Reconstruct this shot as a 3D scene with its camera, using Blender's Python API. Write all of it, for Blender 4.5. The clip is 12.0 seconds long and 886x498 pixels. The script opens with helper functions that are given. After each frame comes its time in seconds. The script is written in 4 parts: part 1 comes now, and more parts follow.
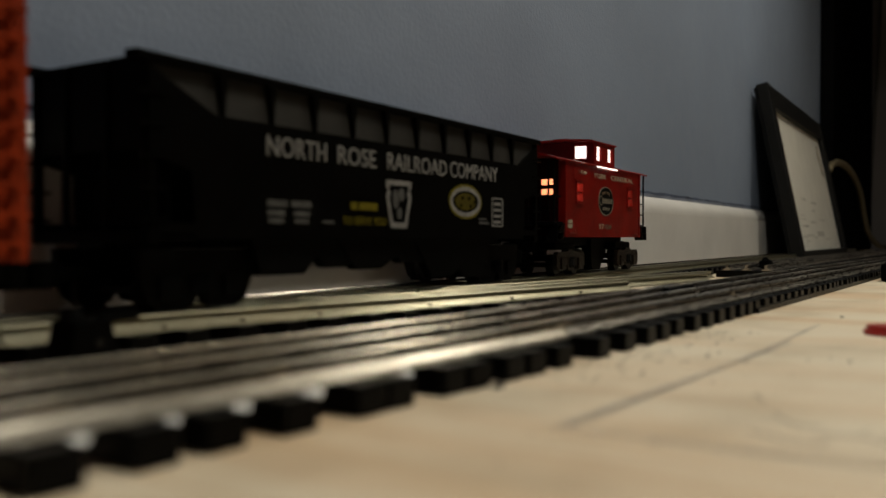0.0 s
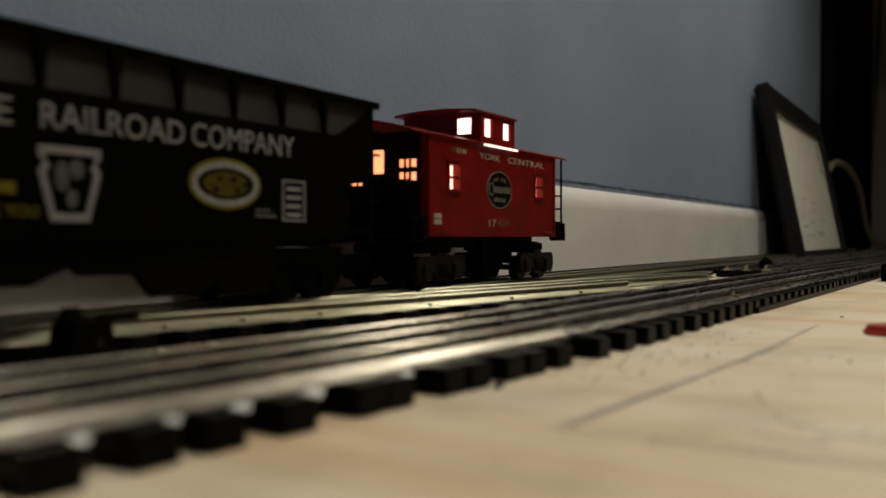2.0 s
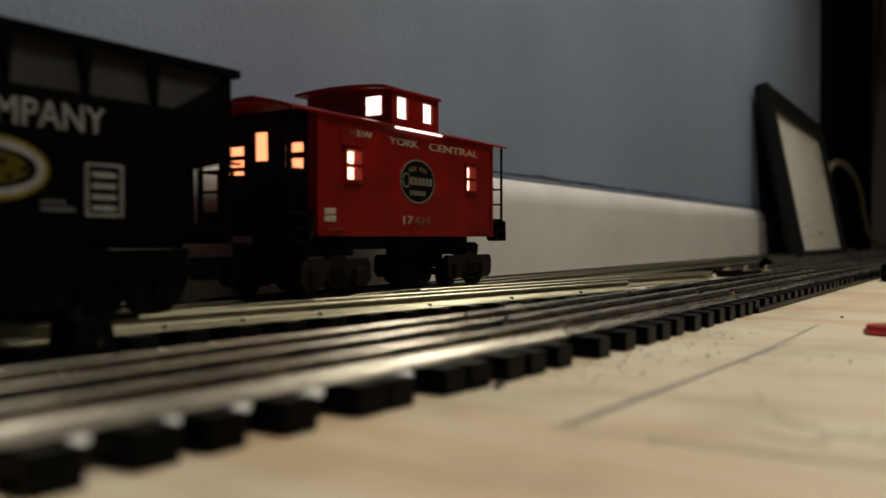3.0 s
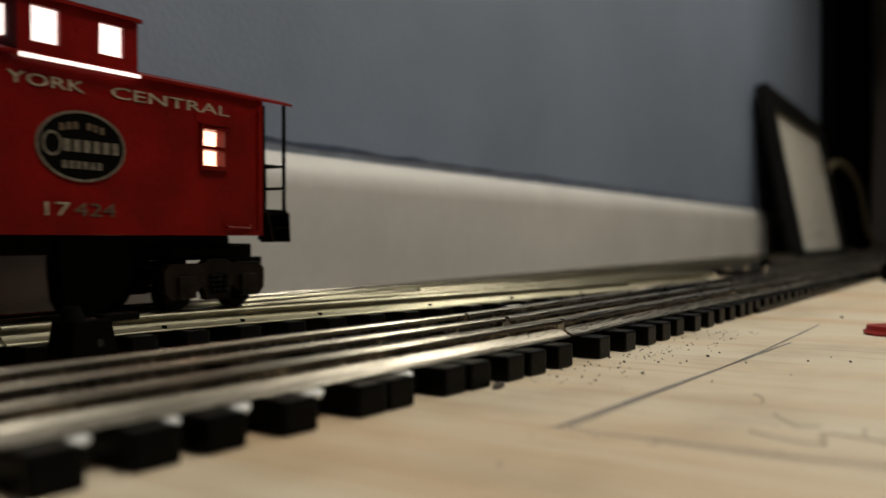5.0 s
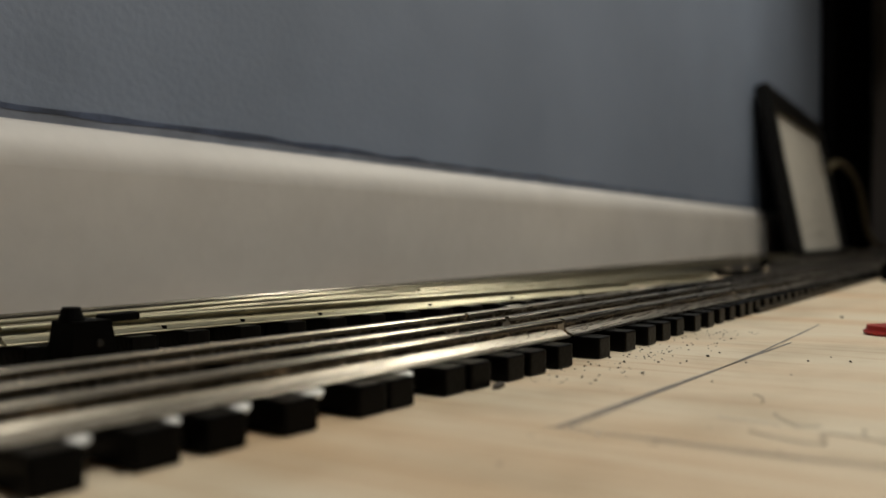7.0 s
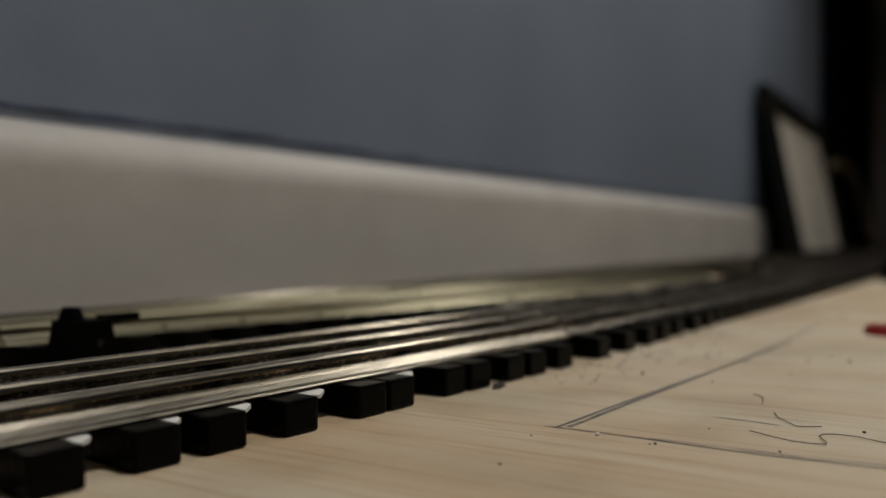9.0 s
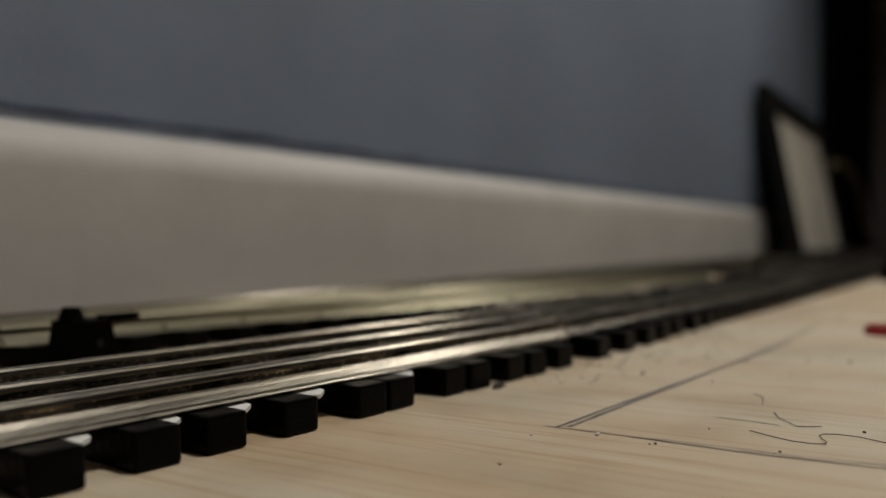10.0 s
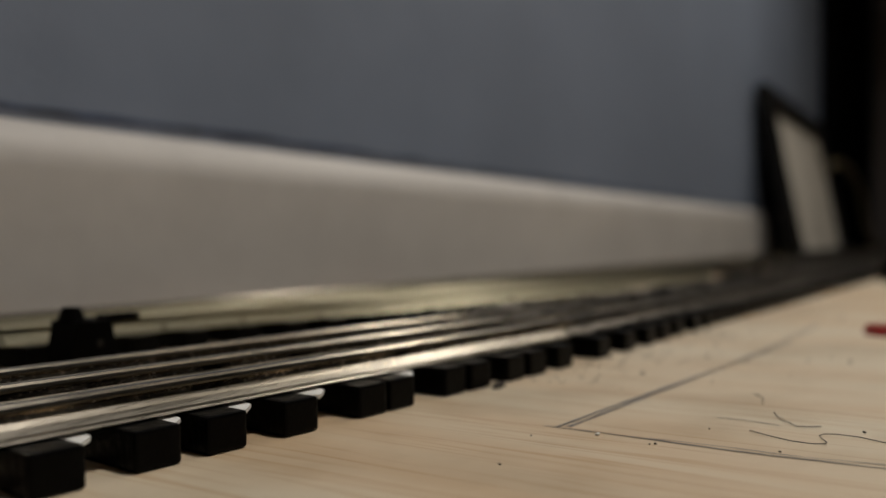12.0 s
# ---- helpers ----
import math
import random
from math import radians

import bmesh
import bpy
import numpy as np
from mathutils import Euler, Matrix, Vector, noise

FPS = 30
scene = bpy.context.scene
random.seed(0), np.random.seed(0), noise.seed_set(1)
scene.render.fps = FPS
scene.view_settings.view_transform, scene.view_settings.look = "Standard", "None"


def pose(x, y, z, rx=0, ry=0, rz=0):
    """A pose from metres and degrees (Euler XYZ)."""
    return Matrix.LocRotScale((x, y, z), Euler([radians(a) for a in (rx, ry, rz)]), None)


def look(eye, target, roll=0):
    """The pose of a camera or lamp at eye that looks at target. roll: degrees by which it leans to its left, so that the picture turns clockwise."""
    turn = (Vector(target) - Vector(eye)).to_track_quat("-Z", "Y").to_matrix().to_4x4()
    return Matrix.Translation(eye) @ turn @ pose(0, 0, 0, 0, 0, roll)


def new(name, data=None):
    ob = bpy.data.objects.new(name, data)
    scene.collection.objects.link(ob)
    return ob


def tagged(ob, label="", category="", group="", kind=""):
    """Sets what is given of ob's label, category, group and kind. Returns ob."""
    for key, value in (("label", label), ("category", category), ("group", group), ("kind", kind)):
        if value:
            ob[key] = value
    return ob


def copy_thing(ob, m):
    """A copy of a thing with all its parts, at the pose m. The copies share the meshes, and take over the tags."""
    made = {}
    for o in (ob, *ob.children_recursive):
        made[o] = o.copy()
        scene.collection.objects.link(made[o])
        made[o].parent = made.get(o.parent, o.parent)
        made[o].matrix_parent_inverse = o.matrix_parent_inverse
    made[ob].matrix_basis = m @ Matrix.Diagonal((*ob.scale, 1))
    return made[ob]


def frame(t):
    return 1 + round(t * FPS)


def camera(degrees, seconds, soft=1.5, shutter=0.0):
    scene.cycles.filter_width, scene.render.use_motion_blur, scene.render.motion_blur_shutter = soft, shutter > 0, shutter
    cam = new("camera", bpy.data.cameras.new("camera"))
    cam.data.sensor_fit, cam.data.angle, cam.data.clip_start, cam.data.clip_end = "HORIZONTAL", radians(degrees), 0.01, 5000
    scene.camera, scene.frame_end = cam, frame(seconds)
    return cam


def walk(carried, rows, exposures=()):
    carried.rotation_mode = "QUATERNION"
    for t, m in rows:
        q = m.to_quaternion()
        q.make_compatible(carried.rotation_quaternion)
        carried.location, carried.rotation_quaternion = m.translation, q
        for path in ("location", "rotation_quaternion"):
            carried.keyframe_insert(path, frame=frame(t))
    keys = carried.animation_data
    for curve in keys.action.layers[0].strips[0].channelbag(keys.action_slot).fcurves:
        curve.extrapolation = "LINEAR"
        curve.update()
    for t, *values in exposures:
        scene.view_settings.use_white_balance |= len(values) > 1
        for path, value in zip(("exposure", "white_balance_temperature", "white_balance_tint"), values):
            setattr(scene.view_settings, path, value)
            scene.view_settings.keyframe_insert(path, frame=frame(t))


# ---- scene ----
# The layout board is z = 0; x runs along the far track, y towards the wall.
EYE = (0.0, 0.0, 0.0347)
cam = camera(55.19, 12.0, soft=1.5, shutter=0.5)
YAW, PITCH = radians(31.604), radians(-0.695)
AIM = (math.cos(YAW), math.sin(YAW), EYE[2] + math.tan(PITCH))
walk(cam, [(0.0, look(EYE, AIM)), (12.0, look(EYE, AIM))], exposures=[(0.0, -0.09, 6580, 5), (3.0, -0.06, 6580, 5), (5.0, -0.06, 6450, 6), (7.2, -0.06, 6400, 7), (8.8, -0.60, 6250, 9), (9.5, -0.58, 6250, 9), (10.5, -0.45, 6350, 9), (12.0, -0.42, 6400, 11)])
cam.data.dof.use_dof = True
cam.data.dof.aperture_fstop = 9.8
# the focus is pulled from the far train to the near ties: an Empty on the line of sight that glides nearer
focus_mark = new("focus_mark")
focus_mark.empty_display_size = 0.005
cam.data.dof.focus_object = focus_mark
FOCUS = [(0.0, 0.66), (1.0, 0.62), (2.5, 0.51), (3.2, 0.42), (4.0, 0.32), (4.8, 0.265), (6.0, 0.26), (7.2, 0.26), (8.0, 0.20), (8.8, 0.158), (9.5, 0.152), (10.5, 0.145), (12.0, 0.142)]


def on_sight(d):
    """The place d metres from the eye on the lens's axis."""
    way = (Vector(AIM) - Vector(EYE)).normalized()
    return Matrix.Translation(Vector(EYE) + way * d)


# ---- light ----
world = bpy.data.worlds.new("room_dark")
scene.world = world
world.use_nodes = True
world.node_tree.nodes["Background"].inputs[0].default_value = (0.5, 0.55, 0.65, 1)
world.node_tree.nodes["Background"].inputs[1].default_value = 0.001


def area_lamp(name, eye, target, size_x, size_y, watts, colour):
    data = bpy.data.lights.new(name, "AREA")
    data.shape, data.size, data.size_y, data.energy, data.color = "RECTANGLE", size_x, size_y, watts, colour
    ob = new(name, data)
    ob.matrix_world = look(eye, target)
    return ob


LAMP = (0.30, -0.20, 1.15)
area_lamp("ceiling_lamp_light", LAMP, (LAMP[0], LAMP[1], 0), 0.16, 0.16, 8.5, (1.0, 0.93, 0.83))
# unseen strip light, added farther along the layout to put glints on the rails
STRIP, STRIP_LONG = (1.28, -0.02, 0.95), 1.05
area_lamp("added_strip_light", STRIP, (STRIP[0] - 0.3, STRIP[1] + 0.05, 0), STRIP_LONG, 0.07, 5.6, (1.0, 0.93, 0.80))


# ---- materials ----
def material(name, colour, rough=0.5, metal=0.0, vary=0.25, scale=60.0, bump=0.0, bump_scale=400.0, stretch=(1, 1, 1),
             second=None, spot=0.0, coat=0.0, per_object=0.0, spec=0.5):
    """A principled material with grain at two scales, an optional second colour in patches, and relief."""
    m = bpy.data.materials.new(name)
    m.use_nodes = True
    nt = m.node_tree
    bsdf = nt.nodes["Principled BSDF"]
    bsdf.inputs["Roughness"].default_value = rough
    bsdf.inputs["Metallic"].default_value = metal
    bsdf.inputs["Coat Weight"].default_value = coat
    bsdf.inputs["Specular IOR Level"].default_value = spec
    co = nt.nodes.new("ShaderNodeTexCoord")
    mp = nt.nodes.new("ShaderNodeMapping")
    mp.inputs["Scale"].default_value = stretch
    nt.links.new(co.outputs["Object"], mp.inputs["Vector"])
    big = nt.nodes.new("ShaderNodeTexNoise")
    big.inputs["Scale"].default_value = scale
    big.inputs["Detail"].default_value = 6
    nt.links.new(mp.outputs["Vector"], big.inputs["Vector"])
    fine = nt.nodes.new("ShaderNodeTexNoise")
    fine.inputs["Scale"].default_value = scale * 9
    fine.inputs["Detail"].default_value = 4
    nt.links.new(mp.outputs["Vector"], fine.inputs["Vector"])
    ramp = nt.nodes.new("ShaderNodeValToRGB")
    lo = [max(0.0, c * (1 - vary)) for c in colour]
    hi = [min(1.0, c * (1 + vary)) for c in (second or colour)]
    ramp.color_ramp.elements[0].position, ramp.color_ramp.elements[1].position = 0.32, 0.68
    ramp.color_ramp.elements[0].color, ramp.color_ramp.elements[1].color = (*lo, 1), (*hi, 1)
    nt.links.new(big.outputs["Fac"], ramp.inputs["Fac"])
    mix = nt.nodes.new("ShaderNodeMix")
    mix.data_type, mix.blend_type = "RGBA", "MULTIPLY"
    mix.inputs[0].default_value = min(1.0, vary * 1.6)
    nt.links.new(ramp.outputs["Color"], mix.inputs[6])
    grain = nt.nodes.new("ShaderNodeValToRGB")
    grain.color_ramp.elements[0].position, grain.color_ramp.elements[1].position = 0.3, 0.62
    grain.color_ramp.elements[0].color, grain.color_ramp.elements[1].color = (0.6, 0.6, 0.6, 1), (1, 1, 1, 1)
    nt.links.new(fine.outputs["Fac"], grain.inputs["Fac"])
    nt.links.new(grain.outputs["Color"], mix.inputs[7])
    out = mix.outputs[2]
    if per_object:
        info = nt.nodes.new("ShaderNodeObjectInfo")
        hsv = nt.nodes.new("ShaderNodeHueSaturation")
        rng = nt.nodes.new("ShaderNodeMapRange")
        rng.inputs["To Min"].default_value, rng.inputs["To Max"].default_value = 1 - per_object, 1 + per_object
        nt.links.new(info.outputs["Random"], rng.inputs["Value"])
        nt.links.new(rng.outputs["Result"], hsv.inputs["Value"])
        nt.links.new(out, hsv.inputs["Color"])
        out = hsv.outputs["Color"]
    nt.links.new(out, bsdf.inputs["Base Color"])
    if rough > 0.05:
        rr = nt.nodes.new("ShaderNodeMapRange")
        rr.inputs["To Min"].default_value, rr.inputs["To Max"].default_value = rough * 0.75, min(1.0, rough * 1.25)
        nt.links.new(fine.outputs["Fac"], rr.inputs["Value"])
        nt.links.new(rr.outputs["Result"], bsdf.inputs["Roughness"])
    if bump:
        bn = nt.nodes.new("ShaderNodeTexNoise")
        bn.inputs["Scale"].default_value = bump_scale
        bn.inputs["Detail"].default_value = 3
        nt.links.new(mp.outputs["Vector"], bn.inputs["Vector"])
        bp = nt.nodes.new("ShaderNodeBump")
        bp.inputs["Strength"].default_value = bump
        bp.inputs["Distance"].default_value = 0.002
        nt.links.new(bn.outputs["Fac"], bp.inputs["Height"])
        nt.links.new(bp.outputs["Normal"], bsdf.inputs["Normal"])
    return m


def glow(name, colour, strength):
    m = bpy.data.materials.new(name)
    m.use_nodes = True
    bsdf = m.node_tree.nodes["Principled BSDF"]
    bsdf.inputs["Base Color"].default_value = (*colour, 1)
    bsdf.inputs["Emission Color"].default_value = (*colour, 1)
    bsdf.inputs["Emission Strength"].default_value = strength
    return m


M_WALL = material("blue_grey_wall_paint", (0.197, 0.239, 0.325), 0.56, vary=0.09, scale=5.0, bump=0.15, bump_scale=300.0)
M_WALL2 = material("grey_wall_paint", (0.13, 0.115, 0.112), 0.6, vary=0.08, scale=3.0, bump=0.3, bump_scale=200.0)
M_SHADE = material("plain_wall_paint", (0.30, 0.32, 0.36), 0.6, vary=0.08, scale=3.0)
M_BASE = material("white_gloss_trim_paint", (0.60, 0.58, 0.56), 0.52, vary=0.06, scale=14.0, bump=0.15, bump_scale=60.0)
M_CAULK = material("dark_blue_gap", (0.055, 0.074, 0.130), 0.6, vary=0.5, scale=45.0)
M_OVER = material("smeared_blue_paint", (0.19, 0.215, 0.275), 0.5, vary=0.25, scale=40.0)
M_CEIL = material("ceiling_paint", (0.72, 0.71, 0.69), 0.8, vary=0.05, scale=3.0)
M_FLOOR = material("brown_floor", (0.22, 0.165, 0.12), 0.5, vary=0.3, scale=8.0)


def plywood():
    """Pale plywood: broad warm and pale bands, with thin brown grain lines that run across the tracks."""
    m = bpy.data.materials.new("pale_plywood")
    m.use_nodes = True
    nt = m.node_tree
    bsdf = nt.nodes["Principled BSDF"]
    co = nt.nodes.new("ShaderNodeTexCoord")

    def grain(scale, stretch, detail, stops, distort=0.0):
        mp = nt.nodes.new("ShaderNodeMapping")
        mp.inputs["Scale"].default_value = stretch
        mp.inputs["Rotation"].default_value = (0, 0, 0.06)
        n = nt.nodes.new("ShaderNodeTexNoise")
        n.inputs["Scale"].default_value, n.inputs["Detail"].default_value, n.inputs["Distortion"].default_value = scale, detail, distort
        r = nt.nodes.new("ShaderNodeValToRGB")
        (p0, c0), (p1, c1) = stops
        r.color_ramp.elements[0].position, r.color_ramp.elements[1].position = p0, p1
        r.color_ramp.elements[0].color, r.color_ramp.elements[1].color = (*c0, 1), (*c1, 1)
        nt.links.new(co.outputs["Object"], mp.inputs["Vector"])
        nt.links.new(mp.outputs["Vector"], n.inputs["Vector"])
        nt.links.new(n.outputs["Fac"], r.inputs["Fac"])
        return r.outputs["Color"], n.outputs["Fac"]

    def times(a, b):
        x = nt.nodes.new("ShaderNodeMix")
        x.data_type, x.blend_type = "RGBA", "MULTIPLY"
        x.inputs[0].default_value = 1.0
        nt.links.new(a, x.inputs[6])
        nt.links.new(b, x.inputs[7])
        return x.outputs[2]
    base, _ = grain(4.0, (5.0, 1.0, 1.0), 3, ((0.37, (0.62, 0.455, 0.285)), (0.58, (0.69, 0.60, 0.455))), 0.6)
    lines, fac = grain(11.0, (30.0, 1.0, 1.0), 8, ((0.34, (0.86, 0.77, 0.67)), (0.46, (1.0, 1.0, 1.0))), 1.3)
    stain, _ = grain(26.0, (1.0, 1.0, 1.0), 8, ((0.32, (0.80, 0.775, 0.73)), (0.54, (1.0, 1.0, 1.0))))
    nt.links.new(times(times(base, lines), stain), bsdf.inputs["Base Color"])
    bsdf.inputs["Roughness"].default_value = 0.5
    bp = nt.nodes.new("ShaderNodeBump")
    bp.inputs["Strength"].default_value, bp.inputs["Distance"].default_value = 0.15, 0.001
    nt.links.new(fac, bp.inputs["Height"])
    nt.links.new(bp.outputs["Normal"], bsdf.inputs["Normal"])
    return m


M_BOARD = plywood()
M_PENCIL = material("graphite", (0.21, 0.195, 0.18), 0.5, vary=0.4, scale=300.0)
M_TIE = material("black_tie_plastic", (0.0026, 0.0025, 0.0024), 0.36, vary=0.35, scale=200.0, bump=0.10, bump_scale=700.0, per_object=0.35, spec=0.06)
M_RAIL = material("tinplate_rail", (0.46, 0.43, 0.37), 0.22, 1.0, vary=0.3, scale=70.0, stretch=(0.10, 3.0, 3.0), second=(0.36, 0.32, 0.26))
M_RAIL_DULL = material("dull_yellowed_tinplate_rail", (0.50, 0.47, 0.345), 0.30, 1.0, vary=0.18, scale=60.0, stretch=(0.10, 3.0, 3.0), second=(0.40, 0.37, 0.265))
M_RAIL_DARK = material("blackened_rail", (0.30, 0.28, 0.25), 0.28, 1.0, vary=0.4, scale=60.0, stretch=(0.10, 3.0, 3.0), second=(0.46, 0.43, 0.39))
# dark mottled web: reflections of the black ties are put into its colour
M_WEB = material("rail_web_with_tie_reflections", (0.11, 0.090, 0.066), 0.26, 1.0, vary=0.6, scale=110.0, stretch=(0.8, 2.0, 2.0), second=(0.50, 0.435, 0.345))
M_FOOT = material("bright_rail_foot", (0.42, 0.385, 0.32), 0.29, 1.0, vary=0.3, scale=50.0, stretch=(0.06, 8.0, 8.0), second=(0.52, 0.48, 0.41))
M_FOOT_DARK = material("dark_mottled_rail_foot", (0.13, 0.11, 0.084), 0.36, 1.0, vary=0.5, scale=70.0, stretch=(0.5, 3.0, 3.0), second=(0.42, 0.37, 0.295))
M_PIN = material("steel_pin", (0.45, 0.42, 0.36), 0.35, 1.0, vary=0.2)
M_BLACK = material("black_plastic", (0.0017, 0.0016, 0.0015), 0.5, vary=0.25, scale=120.0, spec=0.04)
M_HOPPER = material("black_hopper_paint", (0.0016, 0.0014, 0.0012), 0.5, vary=0.4, scale=70.0, bump=0.05, bump_scale=700.0, spec=0.018)
M_DARK_GREY = material("dark_grey_paint", (0.016, 0.0145, 0.0125), 0.6, vary=0.3, scale=60.0, spec=0.2)
M_RED = material("caboose_red_plastic", (0.155, 0.0036, 0.0020), 0.36, vary=0.28, scale=45.0, bump=0.10, bump_scale=700.0, spec=0.12)
# the caboose ends' red, darkened so that their shade is in the colour
M_END = material("shade_darkened_red_plastic", (0.012, 0.0015, 0.0012), 0.5, vary=0.2, scale=60.0, spec=0.03)
M_ORANGE = material("orange_red_car_paint", (0.25, 0.028, 0.006), 0.5, vary=0.3, scale=90.0, spec=0.1)
M_WORN = material("nearly_worn_off_ink", (0.085, 0.055, 0.030), 0.5, vary=0.5, scale=700.0)
M_FAINT = material("worn_white_ink", (0.075, 0.075, 0.073), 0.5, vary=0.3, scale=500.0, spec=0.1)
M_WHITE = material("white_lettering_ink", (0.205, 0.20, 0.193), 0.5, vary=0.2, scale=500.0, spec=0.1)
M_GOLD = material("worn_cream_lettering_ink", (0.34, 0.30, 0.215), 0.5, vary=0.4, scale=600.0)
M_CREAM = material("dull_cream_ink", (0.155, 0.135, 0.105), 0.5, vary=0.4, scale=600.0, spec=0.1)
M_YELLOW = material("yellow_ink", (0.115, 0.095, 0.007), 0.5, vary=0.2, scale=500.0, spec=0.1)
M_OCHRE = material("dark_yellow_ink", (0.062, 0.050, 0.004), 0.5, vary=0.3, scale=500.0, spec=0.1)
M_TRUCK = material("weathered_truck_casting", (0.0095, 0.0056, 0.0034), 0.42, 0.0, vary=0.6, scale=200.0, bump=0.3, bump_scale=900.0, spec=0.12)
M_WHEEL = material("dark_wheel_metal", (0.010, 0.009, 0.008), 0.45, 0.3, vary=0.3, scale=200.0, spec=0.1)
M_FRAME = material("black_frame_lacquer", (0.006, 0.006, 0.006), 0.5, vary=0.2, scale=20.0, spec=0.15)
M_PAPER = material("white_mount_paper", (0.62, 0.60, 0.55), 0.5, vary=0.06, scale=20.0)
M_GREY = material("grey_drawing_line", (0.48, 0.465, 0.43), 0.6, vary=0.3, scale=30.0)
M_CABLE = material("beige_cable", (0.17, 0.14, 0.085), 0.5, vary=0.2, scale=60.0)
M_CABLE_DARK = material("dark_cable", (0.05, 0.045, 0.04), 0.5, vary=0.2, scale=60.0)
M_CORNER_SHADE = material("corner_shade_black", (0.003, 0.003, 0.0033), 0.9, vary=0.2, scale=5.0, spec=0.0)
M_CAP = material("red_plastic_cap", (0.35, 0.02, 0.015), 0.35, vary=0.15, scale=100.0)
M_DIRT = material("dark_debris", (0.075, 0.062, 0.050), 0.8, vary=0.4, scale=500.0)
M_CHALK = material("white_crumb", (0.8, 0.8, 0.78), 0.7, vary=0.1, scale=500.0)
G_WARM = glow("lit_caboose_window", (1.0, 0.50, 0.33), 4.0)
G_PINK = glow("lit_cupola_window", (1.0, 0.80, 0.74), 1.7)
G_ORANGE = glow("orange_lit_window", (1.0, 0.31, 0.14), 2.0)
G_LAMP = glow("lamp_diffuser", (1.0, 0.87, 0.70), 3.0)


# ---- mesh helpers ----
def box(bm, x0, x1, y0, y1, z0, z1, bevel=0.0):
    verts = bmesh.ops.create_cube(bm, size=1.0)["verts"]
    for v in verts:
        v.co = Vector(((x0 + x1) / 2 + v.co.x * (x1 - x0), (y0 + y1) / 2 + v.co.y * (y1 - y0), (z0 + z1) / 2 + v.co.z * (z1 - z0)))
    if bevel:
        edges = {e for v in verts for e in v.link_edges}
        bmesh.ops.bevel(bm, geom=list(edges), offset=bevel, segments=2, affect="EDGES", profile=0.6)
    return bm


def boxes(*rows, bevel=0.0):
    bm = bmesh.new()
    for r in rows:
        box(bm, *r, bevel=bevel)
    return bm


def prism(points, axis, a, b):
    """A prism from 2D points: axis 'y' takes (x, z), 'x' takes (y, z), 'z' takes (x, y)."""
    bm = bmesh.new()

    def at(p, k):
        return {"y": (p[0], k, p[1]), "x": (k, p[0], p[1]), "z": (p[0], p[1], k)}[axis]
    lo, hi = [bm.verts.new(at(p, a)) for p in points], [bm.verts.new(at(p, b)) for p in points]
    n = len(points)
    bm.faces.new(lo), bm.faces.new(hi)
    for i in range(n):
        bm.faces.new((lo[i], lo[(i + 1) % n], hi[(i + 1) % n], hi[i]))
    bmesh.ops.recalc_face_normals(bm, faces=bm.faces)
    return bm


def disc(bm, x, y, z, r, depth, axis="y", seg=20, r2=None):
    """A cylinder or cone centred at x, y, z."""
    turn = {"y": pose(0, 0, 0, 90), "x": pose(0, 0, 0, 0, 90), "z": Matrix()}[axis]
    bmesh.ops.create_cone(bm, cap_ends=True, segments=seg, radius1=r, radius2=r if r2 is None else r2, depth=depth,
                          matrix=Matrix.Translation((x, y, z)) @ turn)
    return bm


def oval(cx, cz, rx, rz, y0, y1, seg=40):
    return prism([(cx + rx * math.cos(2 * math.pi * i / seg), cz + rz * math.sin(2 * math.pi * i / seg)) for i in range(seg)], "y", y0, y1)


def oval_ring(cx, cz, rx, rz, w, y0, y1, seg=40):
    bm = bmesh.new()
    rings = []
    for y, k in ((y0, 0), (y0, w), (y1, w), (y1, 0)):
        rings.append([bm.verts.new((cx + (rx - k) * math.cos(2 * math.pi * i / seg), y, cz + (rz - k) * math.sin(2 * math.pi * i / seg))) for i in range(seg)])
    for a in range(4):
        for i in range(seg):
            j = (i + 1) % seg
            bm.faces.new((rings[a][i], rings[a][j], rings[(a + 1) % 4][j], rings[(a + 1) % 4][i]))
    bmesh.ops.recalc_face_normals(bm, faces=bm.faces)
    return bm


def sweep(path, profile, close=True):
    """A profile of (side, up) swept along a path of (x, y, z)."""
    bm = bmesh.new()
    rows = []
    for i, p in enumerate(path):
        a, b = Vector(path[max(0, i - 1)]), Vector(path[min(len(path) - 1, i + 1)])
        d = (b - a).normalized()
        side = d.cross(Vector((0, 0, 1)))
        side = side.normalized() if side.length > 1e-6 else Vector((1, 0, 0))
        upv = side.cross(d)
        rows.append([bm.verts.new(Vector(p) + side * s + upv * u) for s, u in profile])
    n = len(profile)
    for r0, r1 in zip(rows, rows[1:]):
        for k in range(n):
            bm.faces.new((r0[k], r0[(k + 1) % n], r1[(k + 1) % n], r1[k]))
    bm.faces.new(rows[0]), bm.faces.new(rows[-1][::-1])
    bmesh.ops.recalc_face_normals(bm, faces=bm.faces)
    return bm


def tube(path, r, seg=8):
    return sweep(path, [(r * math.cos(2 * math.pi * i / seg), r * math.sin(2 * math.pi * i / seg)) for i in range(seg)])


def mesh_of(name, bm, mat, smooth=False):
    me = bpy.data.meshes.new(name)
    bm.to_mesh(me)
    bm.free()
    me.materials.append(mat)
    if smooth:
        for p in me.polygons:
            p.use_smooth = True
    return me


def part(name, bm, mat, parent, label="", smooth=False):
    ob = new(name, mesh_of(name, bm, mat, smooth))
    ob.parent = parent
    if label:
        tagged(ob, label)
    return ob


